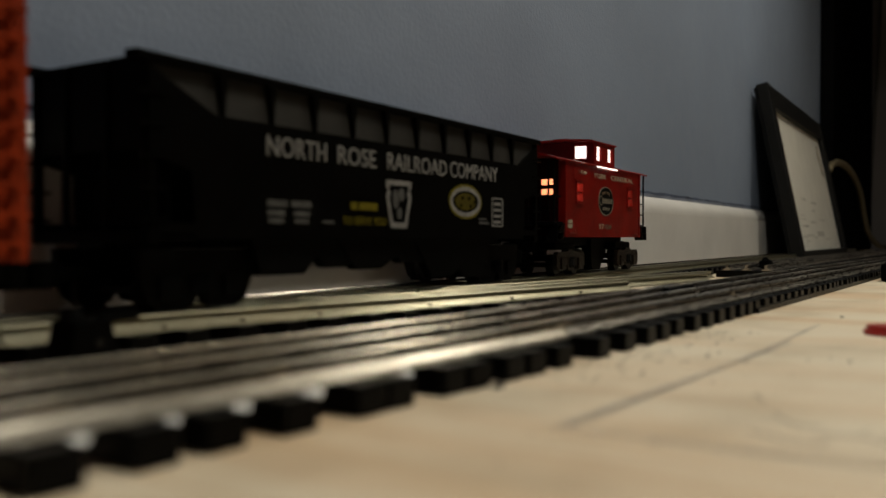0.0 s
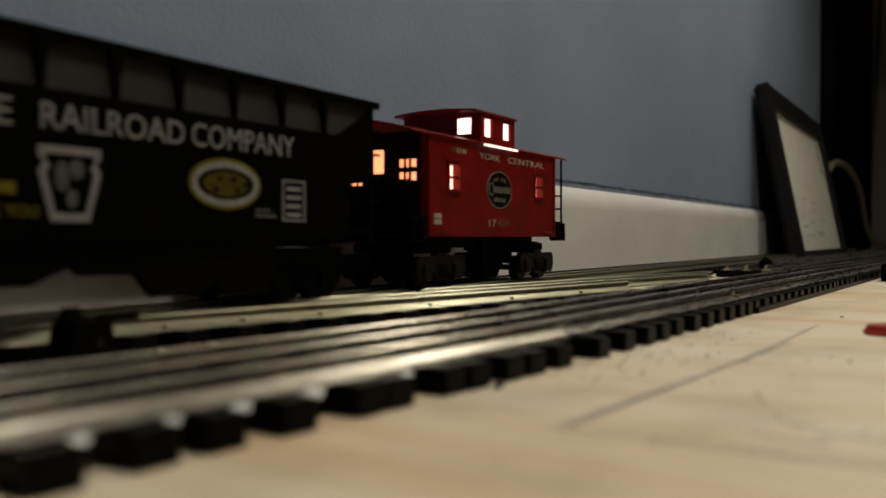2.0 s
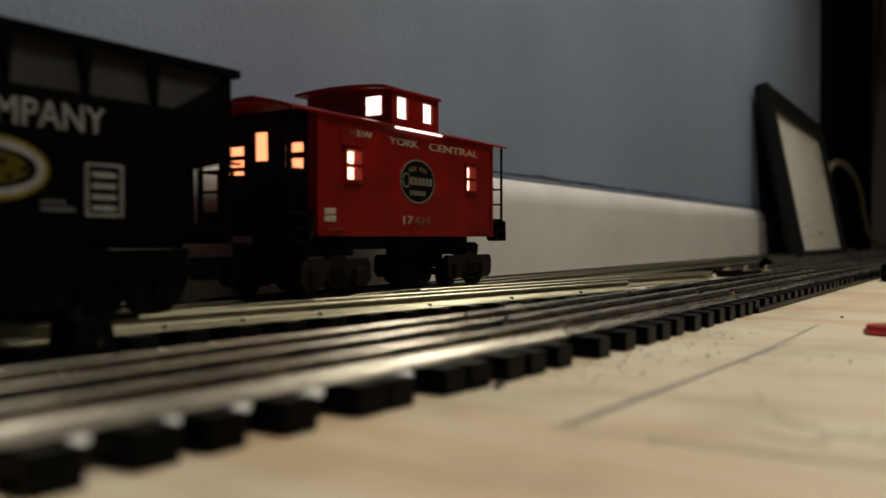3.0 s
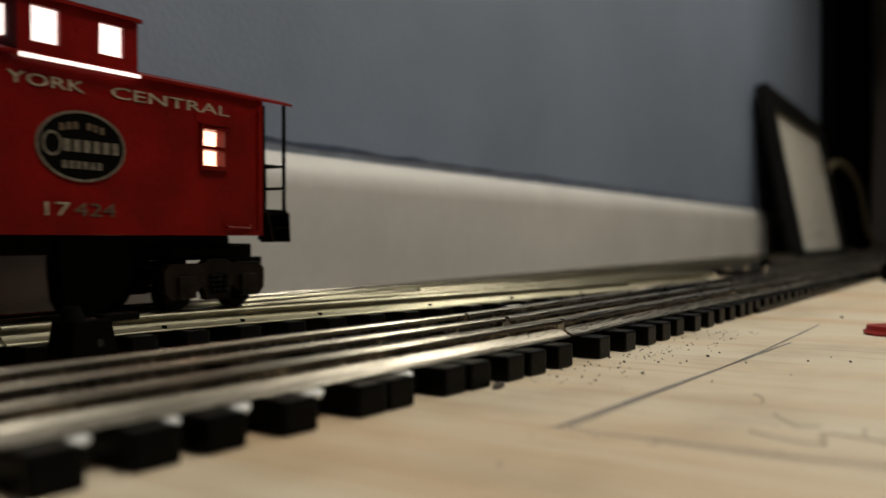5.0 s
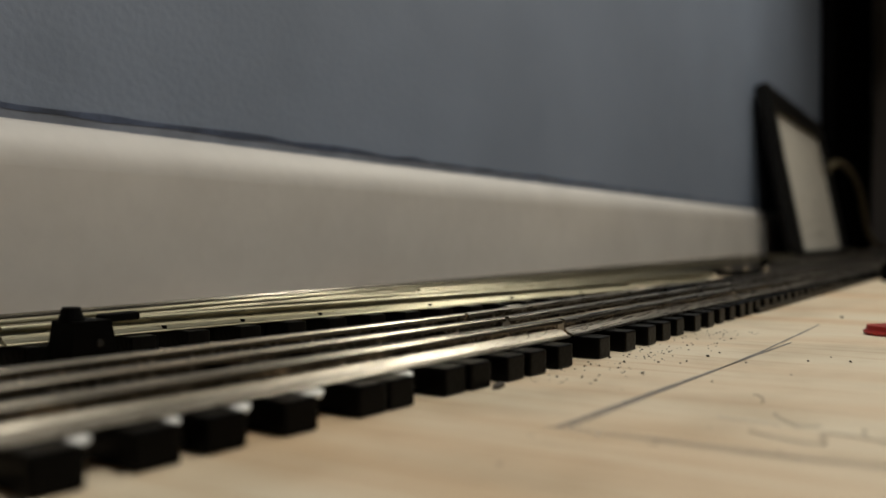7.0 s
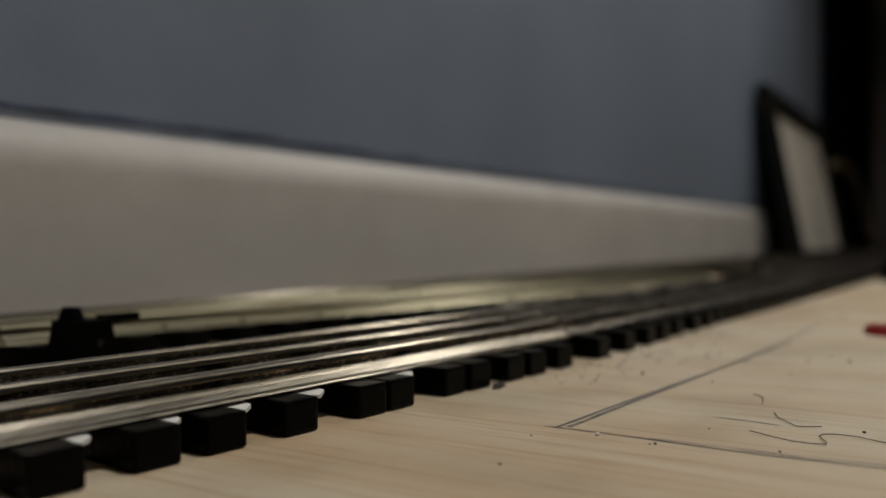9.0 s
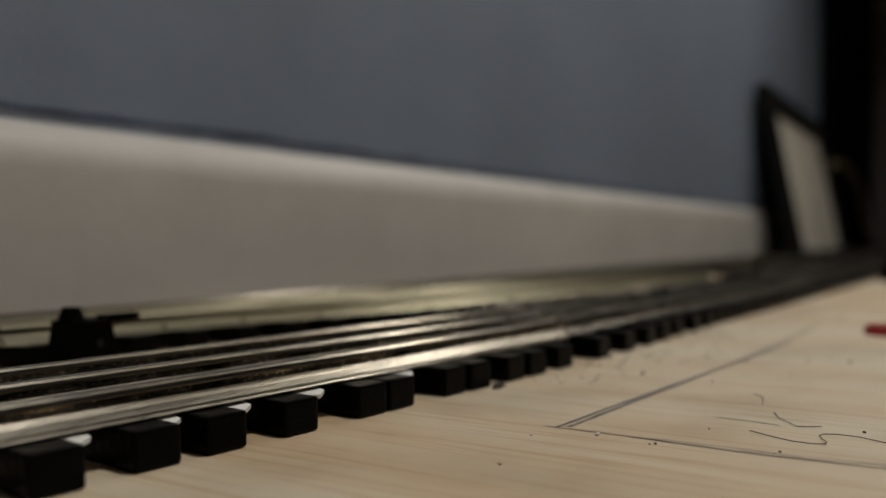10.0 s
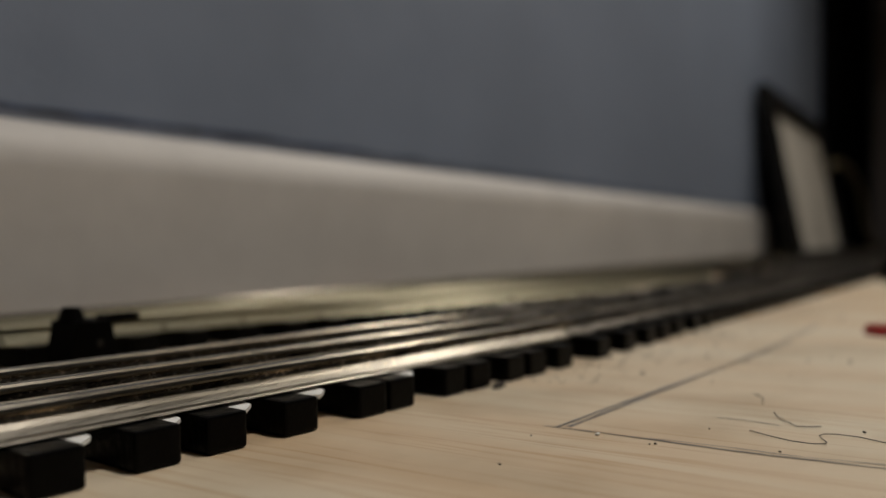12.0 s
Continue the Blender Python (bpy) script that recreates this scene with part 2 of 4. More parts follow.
def empty(name, m, label, category, group="", kind=""):
    ob = new(name)
    ob.empty_display_size = 0.01
    ob.matrix_basis = m
    return tagged(ob, label, category, group, kind)


def structure(name, bm, mat, label, category):
    return tagged(new(name, mesh_of(name, bm, mat)), label, category, kind="structure")


def lettering(name, text, mat, parent, x0, x1, y, z0, z1, label, squash_spaces=1.0):
    """Words on a side that faces -y, stretched to fill x0..x1 and z0..z1, proud of it by 0.25 mm."""
    cu = bpy.data.curves.new(name, "FONT")
    cu.body, cu.extrude, cu.size = text, 0.01, 1.0
    cu.space_word = squash_spaces
    cu.resolution_u = 3
    tmp = new(name, cu)
    bpy.context.view_layer.update()
    me = bpy.data.meshes.new_from_object(tmp.evaluated_get(bpy.context.evaluated_depsgraph_get()))
    bpy.data.objects.remove(tmp)
    xs, zs = [v.co.x for v in me.vertices], [v.co.y for v in me.vertices]
    ax, bx, az, bz = min(xs), max(xs), min(zs), max(zs)
    for v in me.vertices:
        v.co = Vector((x0 + (v.co.x - ax) / (bx - ax) * (x1 - x0), y - (v.co.z + 0.01) * 0.0125, z0 + (v.co.y - az) / (bz - az) * (z1 - z0)))
    me.materials.clear()
    me.materials.append(mat)
    ob = new(name, me)
    ob.parent = parent
    return tagged(ob, label)


# ---- the room ----
WALL_Y = 0.284
structure("wall_north", boxes((-2.2, 3.05, WALL_Y, WALL_Y + 0.1, -0.05, 2.4)), M_WALL, "blue-grey painted wall with fine roller texture", "wall")
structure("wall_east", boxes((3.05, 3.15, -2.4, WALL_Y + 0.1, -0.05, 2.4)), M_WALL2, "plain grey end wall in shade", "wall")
structure("wall_west", boxes((-2.3, -2.2, -2.4, WALL_Y + 0.1, -0.05, 2.4)), M_SHADE, "plain blue-grey wall", "wall")
structure("wall_south", boxes((-2.3, 3.15, -2.5, -2.4, -0.05, 2.4)), M_SHADE, "plain blue-grey wall", "wall")
structure("ceiling", boxes((-2.3, 3.15, -2.5, WALL_Y + 0.1, 2.4, 2.5)), M_CEIL, "plain white ceiling", "ceiling")
structure("floor", boxes((-2.3, 3.15, -2.5, WALL_Y + 0.1, -0.1, -0.0125)), M_FLOOR, "brown floor round the layout board", "floor")
structure("layout_board", boxes((-2.1, 2.95, -0.75, 0.2715, -0.0125, 0.0), bevel=0.001), M_BOARD,
          "pale plywood layout board with fine grain", "board")
profile = [(0.2845, -0.0124), (0.2725, -0.0124), (0.2725, 0.0595), (0.2729, 0.0635), (0.2741, 0.0672), (0.2760, 0.0705), (0.2785, 0.0733), (0.2812, 0.0755), (0.2845, 0.0772)]
baseboard = structure("baseboard", prism(profile, "x", -2.2, 3.05), M_BASE, "white glossy painted baseboard with rounded top", "baseboard")
for p in baseboard.data.polygons:
    p.use_smooth = abs(p.normal.x) < 0.5 and p.normal.z > 0.02
for v in baseboard.data.vertices:
    if v.co.z > 0.05:
        v.co.z += 0.0028 * (v.co.x - 0.2)
rng = random.Random(4)
edge, dark = [], []
for i in range(150):
    x = -0.4 + i * 0.018
    rise = 0.0028 * (x - 0.2)
    edge.append((x, 0.0812 + rise + rng.uniform(-0.0005, 0.0005)))
    dark.append((x, 0.0826 + rise + rng.uniform(-0.0009, 0.0009)))
lower = [(x, 0.0802 + 0.0028 * (x - 0.2) + rng.uniform(-0.0006, 0.0006)) for x, _ in dark[::-1]]
structure("trim_1", prism(edge + [(2.28, 0.0765), (-0.4, 0.0715)], "y", 0.28375, 0.2843), M_OVER, "smeared blue paint edge above the baseboard", "trim")
structure("trim_2", prism(dark + lower, "y", 0.28355, 0.2842), M_CAULK, "uneven dark line above the baseboard", "trim")
# an added near-black slab stands for the shade that fills this corner
structure("corner_shade_slab", boxes((2.10, 3.03, WALL_Y - 0.030, WALL_Y - 0.002, 0.0, 2.0), bevel=0.006), M_CORNER_SHADE, "near-black slab standing for the shade in the corner", "door")

lamp = empty("pendant_lamp", pose(LAMP[0], LAMP[1], LAMP[2]), "square hanging lamp with a warm white diffuser", "lamp", "hanging lamps")
part("cord", tube([(0, 0, 2.4 - LAMP[2]), (0, 0, 0.06)], 0.004), M_CABLE_DARK, lamp)
part("lamp_body", boxes((-0.11, 0.11, -0.11, 0.11, 0.035, 0.065), bevel=0.005), M_CEIL, lamp)
part("diffuser", boxes((-0.095, 0.095, -0.095, 0.095, 0.010, 0.0348), bevel=0.008), G_LAMP, lamp, "warm white diffuser")
# housing for the unseen strip light that is added for the glints
strip_lamp = empty("strip_lamp", pose(*STRIP, 0, 17), "unseen long slim hanging strip light added for the rail glints, with a warm white diffuser", "lamp")
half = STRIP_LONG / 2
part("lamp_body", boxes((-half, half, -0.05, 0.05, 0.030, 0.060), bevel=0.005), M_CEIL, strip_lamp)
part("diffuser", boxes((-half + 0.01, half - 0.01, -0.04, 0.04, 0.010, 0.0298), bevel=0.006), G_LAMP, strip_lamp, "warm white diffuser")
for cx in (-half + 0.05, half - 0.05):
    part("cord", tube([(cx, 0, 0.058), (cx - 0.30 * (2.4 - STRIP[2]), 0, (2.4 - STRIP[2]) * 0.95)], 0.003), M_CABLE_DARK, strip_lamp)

# ---- tracks ----
RAIL_Z, HEAD_Z, GAUGE = 0.0064, 0.0116, 0.0165
RAIL = [(0.0040, 0.0), (0.0044, 0.0003), (0.0041, 0.0007), (0.0032, 0.0009), (0.0020, 0.0017), (0.0010, 0.0026), (0.0008, 0.0033), (0.0014, 0.0038),
        (0.0016, 0.0042), (0.0014, 0.0047), (0.0010, 0.0051), (0.0004, 0.0052)]
RAIL = RAIL + [(-side, up) for side, up in RAIL[::-1]]
FAR_Y = 0.2348


def near_y(x):
    """The near track's centre line: two straight sections that meet at an angle."""
    return 0.1160 - 0.094 * (x - 0.229) if x < 0.225 else 0.11638 - 0.043 * (x - 0.225)


def branch_y(x):
    """The crossover's centre line."""
    if x < 0.20:
        return FAR_Y - 0.9 * max(0.0, x - 0.09) ** 2
    return FAR_Y - 0.9 * 0.11 ** 2 - 0.198 * (x - 0.20)


TIE = bmesh.new()
box(TIE, -0.004, 0.004, -0.0272, 0.0272, 0.0, 0.0062, bevel=0.0006)
TIE_MESH = mesh_of("tie", TIE, M_TIE)


def track(label, centre, x0, x1, tie_xs, rails=(-1, 0, 1), mats=(None, None, None), spans=None, step=0.02, web=None, foot=None):
    """A length of three-rail track: ties on the board, rails on the ties."""
    thing = empty("track_section", pose(0, 0, 0), label, "track", "track sections")
    n = max(2, int((x1 - x0) / step) + 1)
    for k in rails:
        a, b = (spans or {}).get(k, (x0, x1))
        path = []
        for i in range(n):
            x = a + (b - a) * i / (n - 1)
            slope = (centre(x + 0.001) - centre(x - 0.001)) / 0.002
            c = 1 / math.hypot(1, slope)
            path.append((x - k * GAUGE * slope * c, centre(x) + k * GAUGE * c, RAIL_Z))
        rail = part("rail", sweep(path, RAIL), mats[k + 1] or M_RAIL, thing)
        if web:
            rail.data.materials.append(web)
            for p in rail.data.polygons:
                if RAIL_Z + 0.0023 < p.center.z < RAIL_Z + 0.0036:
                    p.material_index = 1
        # foot: the given material on the near rail, a darker mottled one elsewhere
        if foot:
            rail.data.materials.append(foot if k < 0 else M_FOOT_DARK)
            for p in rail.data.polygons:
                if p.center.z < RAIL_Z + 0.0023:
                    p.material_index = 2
    r = random.Random(int(x0 * 1000) + 7)
    for x in tie_xs:
        slope = (centre(x + 0.001) - centre(x - 0.001)) / 0.002
        ob = new("tie", TIE_MESH)
        ob.parent = thing
        ob.matrix_basis = pose(x - 0.0272 * slope, centre(x) + 0.0272 * slope * slope + r.uniform(-0.0006, 0.0006), 0.0001, 0, 0, math.degrees(math.atan(slope)) + r.uniform(-1.2, 1.2))
    return thing


near_ties = [-0.30 + 0.0165 * i for i in range(21)] + [0.053, 0.070, 0.086, 0.099, 0.115, 0.134, 0.1425, 0.161, 0.171, 0.185, 0.196, 0.211]
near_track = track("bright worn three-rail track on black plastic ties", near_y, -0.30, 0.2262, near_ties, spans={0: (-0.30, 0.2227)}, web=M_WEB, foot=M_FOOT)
mid_ties = [0.234, 0.2535, 0.271, 0.286, 0.303, 0.320, 0.337, 0.354, 0.370, 0.386, 0.399]
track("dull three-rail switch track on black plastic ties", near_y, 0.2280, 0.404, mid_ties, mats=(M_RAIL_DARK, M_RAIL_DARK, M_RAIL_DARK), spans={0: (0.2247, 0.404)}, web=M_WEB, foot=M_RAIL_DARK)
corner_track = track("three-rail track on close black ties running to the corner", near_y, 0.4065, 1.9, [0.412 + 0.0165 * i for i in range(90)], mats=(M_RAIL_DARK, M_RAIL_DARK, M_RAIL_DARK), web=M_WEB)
for side in (-1, 1):
    path = [(0.409 + 0.1 * i, near_y(0.409 + 0.1 * i) + side * 0.0262, 0.0002) for i in range(15)]
    part("edge_strip", sweep(path, [(-0.0016, 0.0), (0.0016, 0.0), (0.0016, 0.0024), (-0.0016, 0.0024)]), M_TIE, corner_track, "black moulded strip joining the tie ends")
track("straight three-rail track along the baseboard on black ties", lambda x: FAR_Y, -2.0, 2.2, [-2.0 + 0.0175 * i for i in range(240)], mats=(M_RAIL_DULL, M_RAIL_DULL, M_RAIL), step=0.3)
track("dull three-rail siding track towards the corner", lambda x: 0.166 - 0.02 * (x - 0.7), 0.78, 2.3, [0.785 + 0.0175 * i for i in range(86)], mats=(M_RAIL_DARK, M_RAIL_DARK, M_RAIL_DARK), step=0.1)
track("three-rail crossover track between two lines", branch_y, 0.14, 0.60, [0.165 + 0.0185 * i for i in range(17)],
      mats=(M_RAIL_DULL, M_RAIL_DULL, M_RAIL_DULL), spans={-1: (0.13, 0.452), 0: (0.215, 0.58), 1: (0.325, 0.62)})

# ---- rolling stock ----


def truck(parent, x, half=0.022, casting=None, solid=False):
    """A four-wheel truck: two side frames, bolster, springs; the wheelsets turn."""
    t = new("truck", mesh_of("truck", boxes((-0.006, 0.006, -0.019, 0.019, 0.0085, 0.0125), (-0.003, 0.003, -0.004, 0.004, 0.0125, 0.019), bevel=0.0006), M_BLACK))
    t.parent = parent
    t.matrix_basis = pose(x, 0, 0)
    for sgn in (-1, 1):
        y = sgn * 0.0205
        side = prism([(-half, 0.0125), (-half, 0.0062), (-half + 0.003, 0.0035), (-half + 0.010, 0.0035), (-0.0065, 0.0075), (-0.0045, 0.0030),
                      (0.0045, 0.0030), (0.0065, 0.0075), (half - 0.010, 0.0035), (half - 0.003, 0.0035), (half, 0.0062), (half, 0.0125),
                      (half - 0.002, 0.0150), (0.006, 0.0150), (0.004, 0.0165), (-0.004, 0.0165), (-0.006, 0.0150), (-half + 0.002, 0.0150)],
                     "y", y - 0.0016, y + 0.0016)
        if solid:
            right = [(0.0008, 0.0050), (0.0030, 0.0014), (0.0060, 0.0004), (0.0160, 0.0004), (0.0205, 0.0036), (0.0235, 0.0095), (0.0240, 0.0200)]
            side = prism(right + [(-px_, pz_) for px_, pz_ in right[::-1]], "y", y - 0.0016, y + 0.0016)
        part("side_frame", side, casting or M_TRUCK, t, "sprung truck side frame")
        for wx in (-0.0135, 0.0135):
            jb = boxes((wx - 0.0036, wx + 0.0036, y - 0.0028 if sgn < 0 else y + 0.0014, y - 0.0014 if sgn < 0 else y + 0.0028, 0.0038, 0.0112), bevel=0.0007)
            part("journal_box", jb, casting or M_TRUCK, t)
        for i in range(3):
            coil = [(-0.0028 + 0.0028 * i + 0.0009 * math.cos(a * 1.05), y + sgn * 0.0020 + 0.0009 * math.sin(a * 1.05), 0.0050 + 0.00026 * a) for a in range(25)]
            part("spring", tube(coil, 0.00042, 5), M_BLACK, t)
    sets = []
    for wx in (-0.0135, 0.0135):
        bm = bmesh.new()
        disc(bm, 0, 0, 0, 0.0012, 0.040, "y", 10)
        for sgn in (-1, 1):
            disc(bm, 0, sgn * GAUGE, 0, 0.0062, 0.0034, "y", 24)
            disc(bm, 0, sgn * (GAUGE - 0.0024), 0, 0.0072, 0.0010, "y", 24)
            disc(bm, 0, sgn * (GAUGE + 0.0019), 0, 0.0026, 0.0008, "y", 10)
            box(bm, -0.0045, 0.0045, sgn * (GAUGE + 0.0017), sgn * (GAUGE + 0.0021), -0.0006, 0.0006)
        ws = part("wheelset", bm, M_WHEEL, t)
        ws.matrix_basis = pose(wx, 0, 0.0063)
        sets.append((ws, wx))
    return sets


def coupler(parent, x, sgn):
    bm = boxes((min(x, x + sgn * 0.016), max(x, x + sgn * 0.016), -0.003, 0.003, 0.010, 0.0145), bevel=0.0008)
    disc(bm, x + sgn * 0.0155, 0.001, 0.0122, 0.0052, 0.008, "z", 12)
    part("coupler", bm, M_BLACK, parent, "black knuckle coupler")


WHEELS = []
HX = 0.3028
hopper = empty("hopper_car", pose(HX, FAR_Y, HEAD_Z), "long black open hopper car with white lettering on the far track", "train car")


def hx(x):
    return x - HX


def hz(z):
    return z - HEAD_Z


W = 0.0287
HALF = 0.1378
END = HALF - 0.0038
CUT = HALF - 0.0200
low = [(-END, hz(0.0600)), (-CUT, hz(0.0562)), (-CUT + 0.002, hz(0.0345)), (CUT - 0.002, hz(0.0345)), (CUT, hz(0.0562)), (END, hz(0.0600)),
       (END, hz(0.0868)), (HALF - 0.027, hz(0.0745)), (-HALF + 0.030, hz(0.0745)), (-END, hz(0.0868))]
for sgn in (-1, 1):
    part("side_panel", prism(low, "y", sgn * W, sgn * (W - 0.0015)), M_HOPPER, hopper, "matt black side")
    # sloped upper panel, a paler grey than the black side
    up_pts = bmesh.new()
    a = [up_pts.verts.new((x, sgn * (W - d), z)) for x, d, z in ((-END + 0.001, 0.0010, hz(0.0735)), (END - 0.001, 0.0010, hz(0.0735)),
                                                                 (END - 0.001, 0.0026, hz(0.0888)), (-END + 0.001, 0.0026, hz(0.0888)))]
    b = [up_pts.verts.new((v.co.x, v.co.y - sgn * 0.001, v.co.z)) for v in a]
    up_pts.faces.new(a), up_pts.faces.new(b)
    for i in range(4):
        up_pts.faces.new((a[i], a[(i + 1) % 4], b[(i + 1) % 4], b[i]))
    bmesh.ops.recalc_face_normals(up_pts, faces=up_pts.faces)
    part("upper_panel", up_pts, M_DARK_GREY, hopper, "dark grey sloped upper panel")
    part("top_rail", boxes((-HALF - 0.0008, HALF + 0.0008, min(sgn * (W - 0.0055), sgn * (W + 0.0002)), max(sgn * (W - 0.0055), sgn * (W + 0.0002)), hz(0.0880), hz(0.0908)), bevel=0.0006), M_HOPPER, hopper)
    rib_mesh = mesh_of("rib", prism([(-0.0016, hz(0.0882)), (0.0016, hz(0.0882)), (0.0006, hz(0.0742)), (-0.0006, hz(0.0742))], "y", sgn * (W + 0.0002), sgn * (W - 0.0036)), M_HOPPER)
    for i in range(10):
        rb = new("rib", rib_mesh)
        rb.parent = hopper
        rb.matrix_basis = pose(hx(0.1985 + i * 0.0231), 0, 0)
for sgn in (-1, 1):
    x = sgn * END
    part("end_panel", boxes((min(x, x - sgn * 0.0015), max(x, x - sgn * 0.0015), -W + 0.002, W - 0.002, hz(0.062), hz(0.0900))), M_HOPPER, hopper)
    part("end_sill", boxes((min(x + sgn * 0.001, x - sgn * 0.004), max(x + sgn * 0.001, x - sgn * 0.004), -W, W, hz(0.0330), hz(0.0370)), bevel=0.0005), M_HOPPER, hopper)
    part("slope_sheet", sweep([(x - sgn * 0.002, 0, hz(0.064)), (x - sgn * 0.045, 0, hz(0.036))], [(-W + 0.002, 0), (W - 0.002, 0), (W - 0.002, 0.001), (-W + 0.002, 0.001)]), M_HOPPER, hopper)
    for yy in (-W + 0.001, -0.010, 0.010, W - 0.003):
        part("end_post", boxes((min(x, x + sgn * 0.0012), max(x, x + sgn * 0.0012), yy, yy + 0.002, hz(0.035), hz(0.0895))), M_HOPPER, hopper)
    for ys in (-1, 1):
        xa, xb = sorted((x, sgn * (CUT - 0.002)))
        part("side_sill", boxes((xa, xb, min(ys * W, ys * (W - 0.0020)), max(ys * W, ys * (W - 0.0020)), hz(0.0365), hz(0.0395))), M_HOPPER, hopper)
        part("corner_post", boxes((min(x, x - sgn * 0.0022), max(x, x - sgn * 0.0022), min(ys * W, ys * (W - 0.0022)), max(ys * W, ys * (W - 0.0022)), hz(0.0396), hz(0.0605))), M_HOPPER, hopper)
        part("brace", tube([(x - sgn * 0.0100, ys * (W - 0.004), hz(0.0395)), (x - sgn * 0.0100, ys * (W - 0.004), hz(0.0570))], 0.0009, 6), M_HOPPER, hopper)
    for yy in (-W - 0.0006, W - 0.0004):
        ld = bmesh.new()
        for k in range(5):
            box(ld, x - sgn * 0.001 - 0.005, x - sgn * 0.001 + 0.005, yy, yy + 0.001, hz(0.040 + 0.0095 * k), hz(0.041 + 0.0095 * k))
        part("ladder", ld, M_HOPPER, hopper)
    coupler(hopper, x, sgn)
part("centre_sill", boxes((-HALF + 0.004, HALF - 0.004, -0.006, 0.006, hz(0.0315), hz(0.0345))), M_BLACK, hopper)
CHUTES = ((0.2140, 0.2554, 0.2185, 0.2409, 0.0217), (0.2399, 0.2867, 0.2541, 0.2666, 0.0236), (0.2598, 0.3190, 0.2728, 0.2892, 0.0222),
          (0.2921, 0.3250, 0.3055, 0.3234, 0.0241), (0.3140, 0.3900, 0.3299, 0.3460, 0.0170), (0.3397, 0.3850, 0.3593, 0.3790, 0.0156))
for i, (ta, tb, ba, bb, zb) in enumerate(CHUTES):
    pts = [(hx(ta), hz(0.0350)), (hx(tb), hz(0.0350)), (hx(bb), hz(zb)), (hx(ba), hz(zb))]
    part("chute", prism(pts, "y", -W + 0.0025 + 0.0004 * (i % 2), -W + 0.0070 + 0.0004 * (i % 2)), M_BLACK, hopper, "black discharge chute")
for tx in (-0.1085, 0.0980):
    WHEELS += truck(hopper, tx, casting=M_BLACK, solid=True)
for sgn in (-1, 1):
    part("end_bulkhead", boxes((sgn * (END - 0.0110) - 0.0010, sgn * (END - 0.0110) + 0.0010, -W + 0.0065, W - 0.0065, hz(0.0395), hz(0.0570))), M_HOPPER, hopper)
Y = -W
lettering("lettering", "NORTH", M_WHITE, hopper, hx(0.2184), hx(0.2506), Y, hz(0.0636), hz(0.0708), "white painted capital letters")
lettering("lettering", "ROSE", M_WHITE, hopper, hx(0.2575), hx(0.2823), Y, hz(0.0636), hz(0.0708), "white painted capital letters")
lettering("lettering", "RAILROAD", M_WHITE, hopper, hx(0.2903), hx(0.3382), Y, hz(0.0637), hz(0.0709), "white painted capital letters")
lettering("lettering", "COMPANY", M_WHITE, hopper, hx(0.3412), hx(0.3886), Y, hz(0.0638), hz(0.0712), "white painted capital letters")
lettering("slogan", "TO SERVE YOU", M_YELLOW, hopper, hx(0.2605), hx(0.2895), Y, hz(0.0402), hz(0.0434), "yellow painted slogan")
for row in ((hx(0.2655), hx(0.2695), Y - 0.0003, Y, hz(0.0462), hz(0.0492)), (hx(0.2708), hx(0.2831), Y - 0.0003, Y, hz(0.0462), hz(0.0492))):
    part("slogan_bar", boxes(row), M_YELLOW, hopper, "yellow unreadable lettering")
for row in ((hx(0.2184), hx(0.2290), Y - 0.0003, Y, hz(0.0460), hz(0.0484)), (hx(0.2310), hx(0.2416), Y - 0.0003, Y, hz(0.0460), hz(0.0484)),
                         (hx(0.2184), hx(0.2275), Y - 0.0003, Y, hz(0.0428), hz(0.0448)), (hx(0.2320), hx(0.2410), Y - 0.0003, Y, hz(0.0428), hz(0.0448)),
                         (hx(0.2190), hx(0.2270), Y - 0.0003, Y, hz(0.0402), hz(0.0420)), (hx(0.2325), hx(0.2400), Y - 0.0003, Y, hz(0.0402), hz(0.0420)),
                         (hx(0.2480), hx(0.2550), Y - 0.0003, Y, hz(0.0405), hz(0.0416)), (hx(0.3690), hx(0.3790), Y - 0.0003, Y, hz(0.0420), hz(0.0432)),
                         (hx(0.3690), hx(0.3760), Y - 0.0003, Y, hz(0.0440), hz(0.0450))):
    part("data_bar", boxes(row), M_FAINT, hopper, "small unreadable white lettering")
# the keystone: a white outline with a mark inside
KX, KW = hx(0.2988), 0.0094
outer = [(KX - KW, hz(0.0595)), (KX + KW, hz(0.0595)), (KX + KW, hz(0.0565)), (KX + 0.0078, hz(0.0555)), (KX + KW, hz(0.0525)), (KX + 0.0058, hz(0.0392)),
         (KX - 0.0058, hz(0.0392)), (KX - KW, hz(0.0525)), (KX - 0.0078, hz(0.0555)), (KX - KW, hz(0.0565))]
kc = (KX, hz(0.0500))
ring = bmesh.new()
loops = []
for y, k in ((Y - 0.0003, 1.0), (Y - 0.0003, 0.78), (Y + 0.0002, 0.78), (Y + 0.0002, 1.0)):
    loops.append([ring.verts.new((kc[0] + (px_ - kc[0]) * k, y, kc[1] + (pz_ - kc[1]) * k)) for px_, pz_ in outer])
for a in range(4):
    for i in range(10):
        ring.faces.new((loops[a][i], loops[a][(i + 1) % 10], loops[(a + 1) % 4][(i + 1) % 10], loops[(a + 1) % 4][i]))
bmesh.ops.recalc_face_normals(ring, faces=ring.faces)
part("emblem_outline", ring, M_WHITE, hopper, "white keystone outline")
part("emblem_mark", oval(KX - 0.0025, hz(0.0515), 0.0022, 0.0042, Y - 0.0003, Y + 0.0002, 14), M_FAINT, hopper)
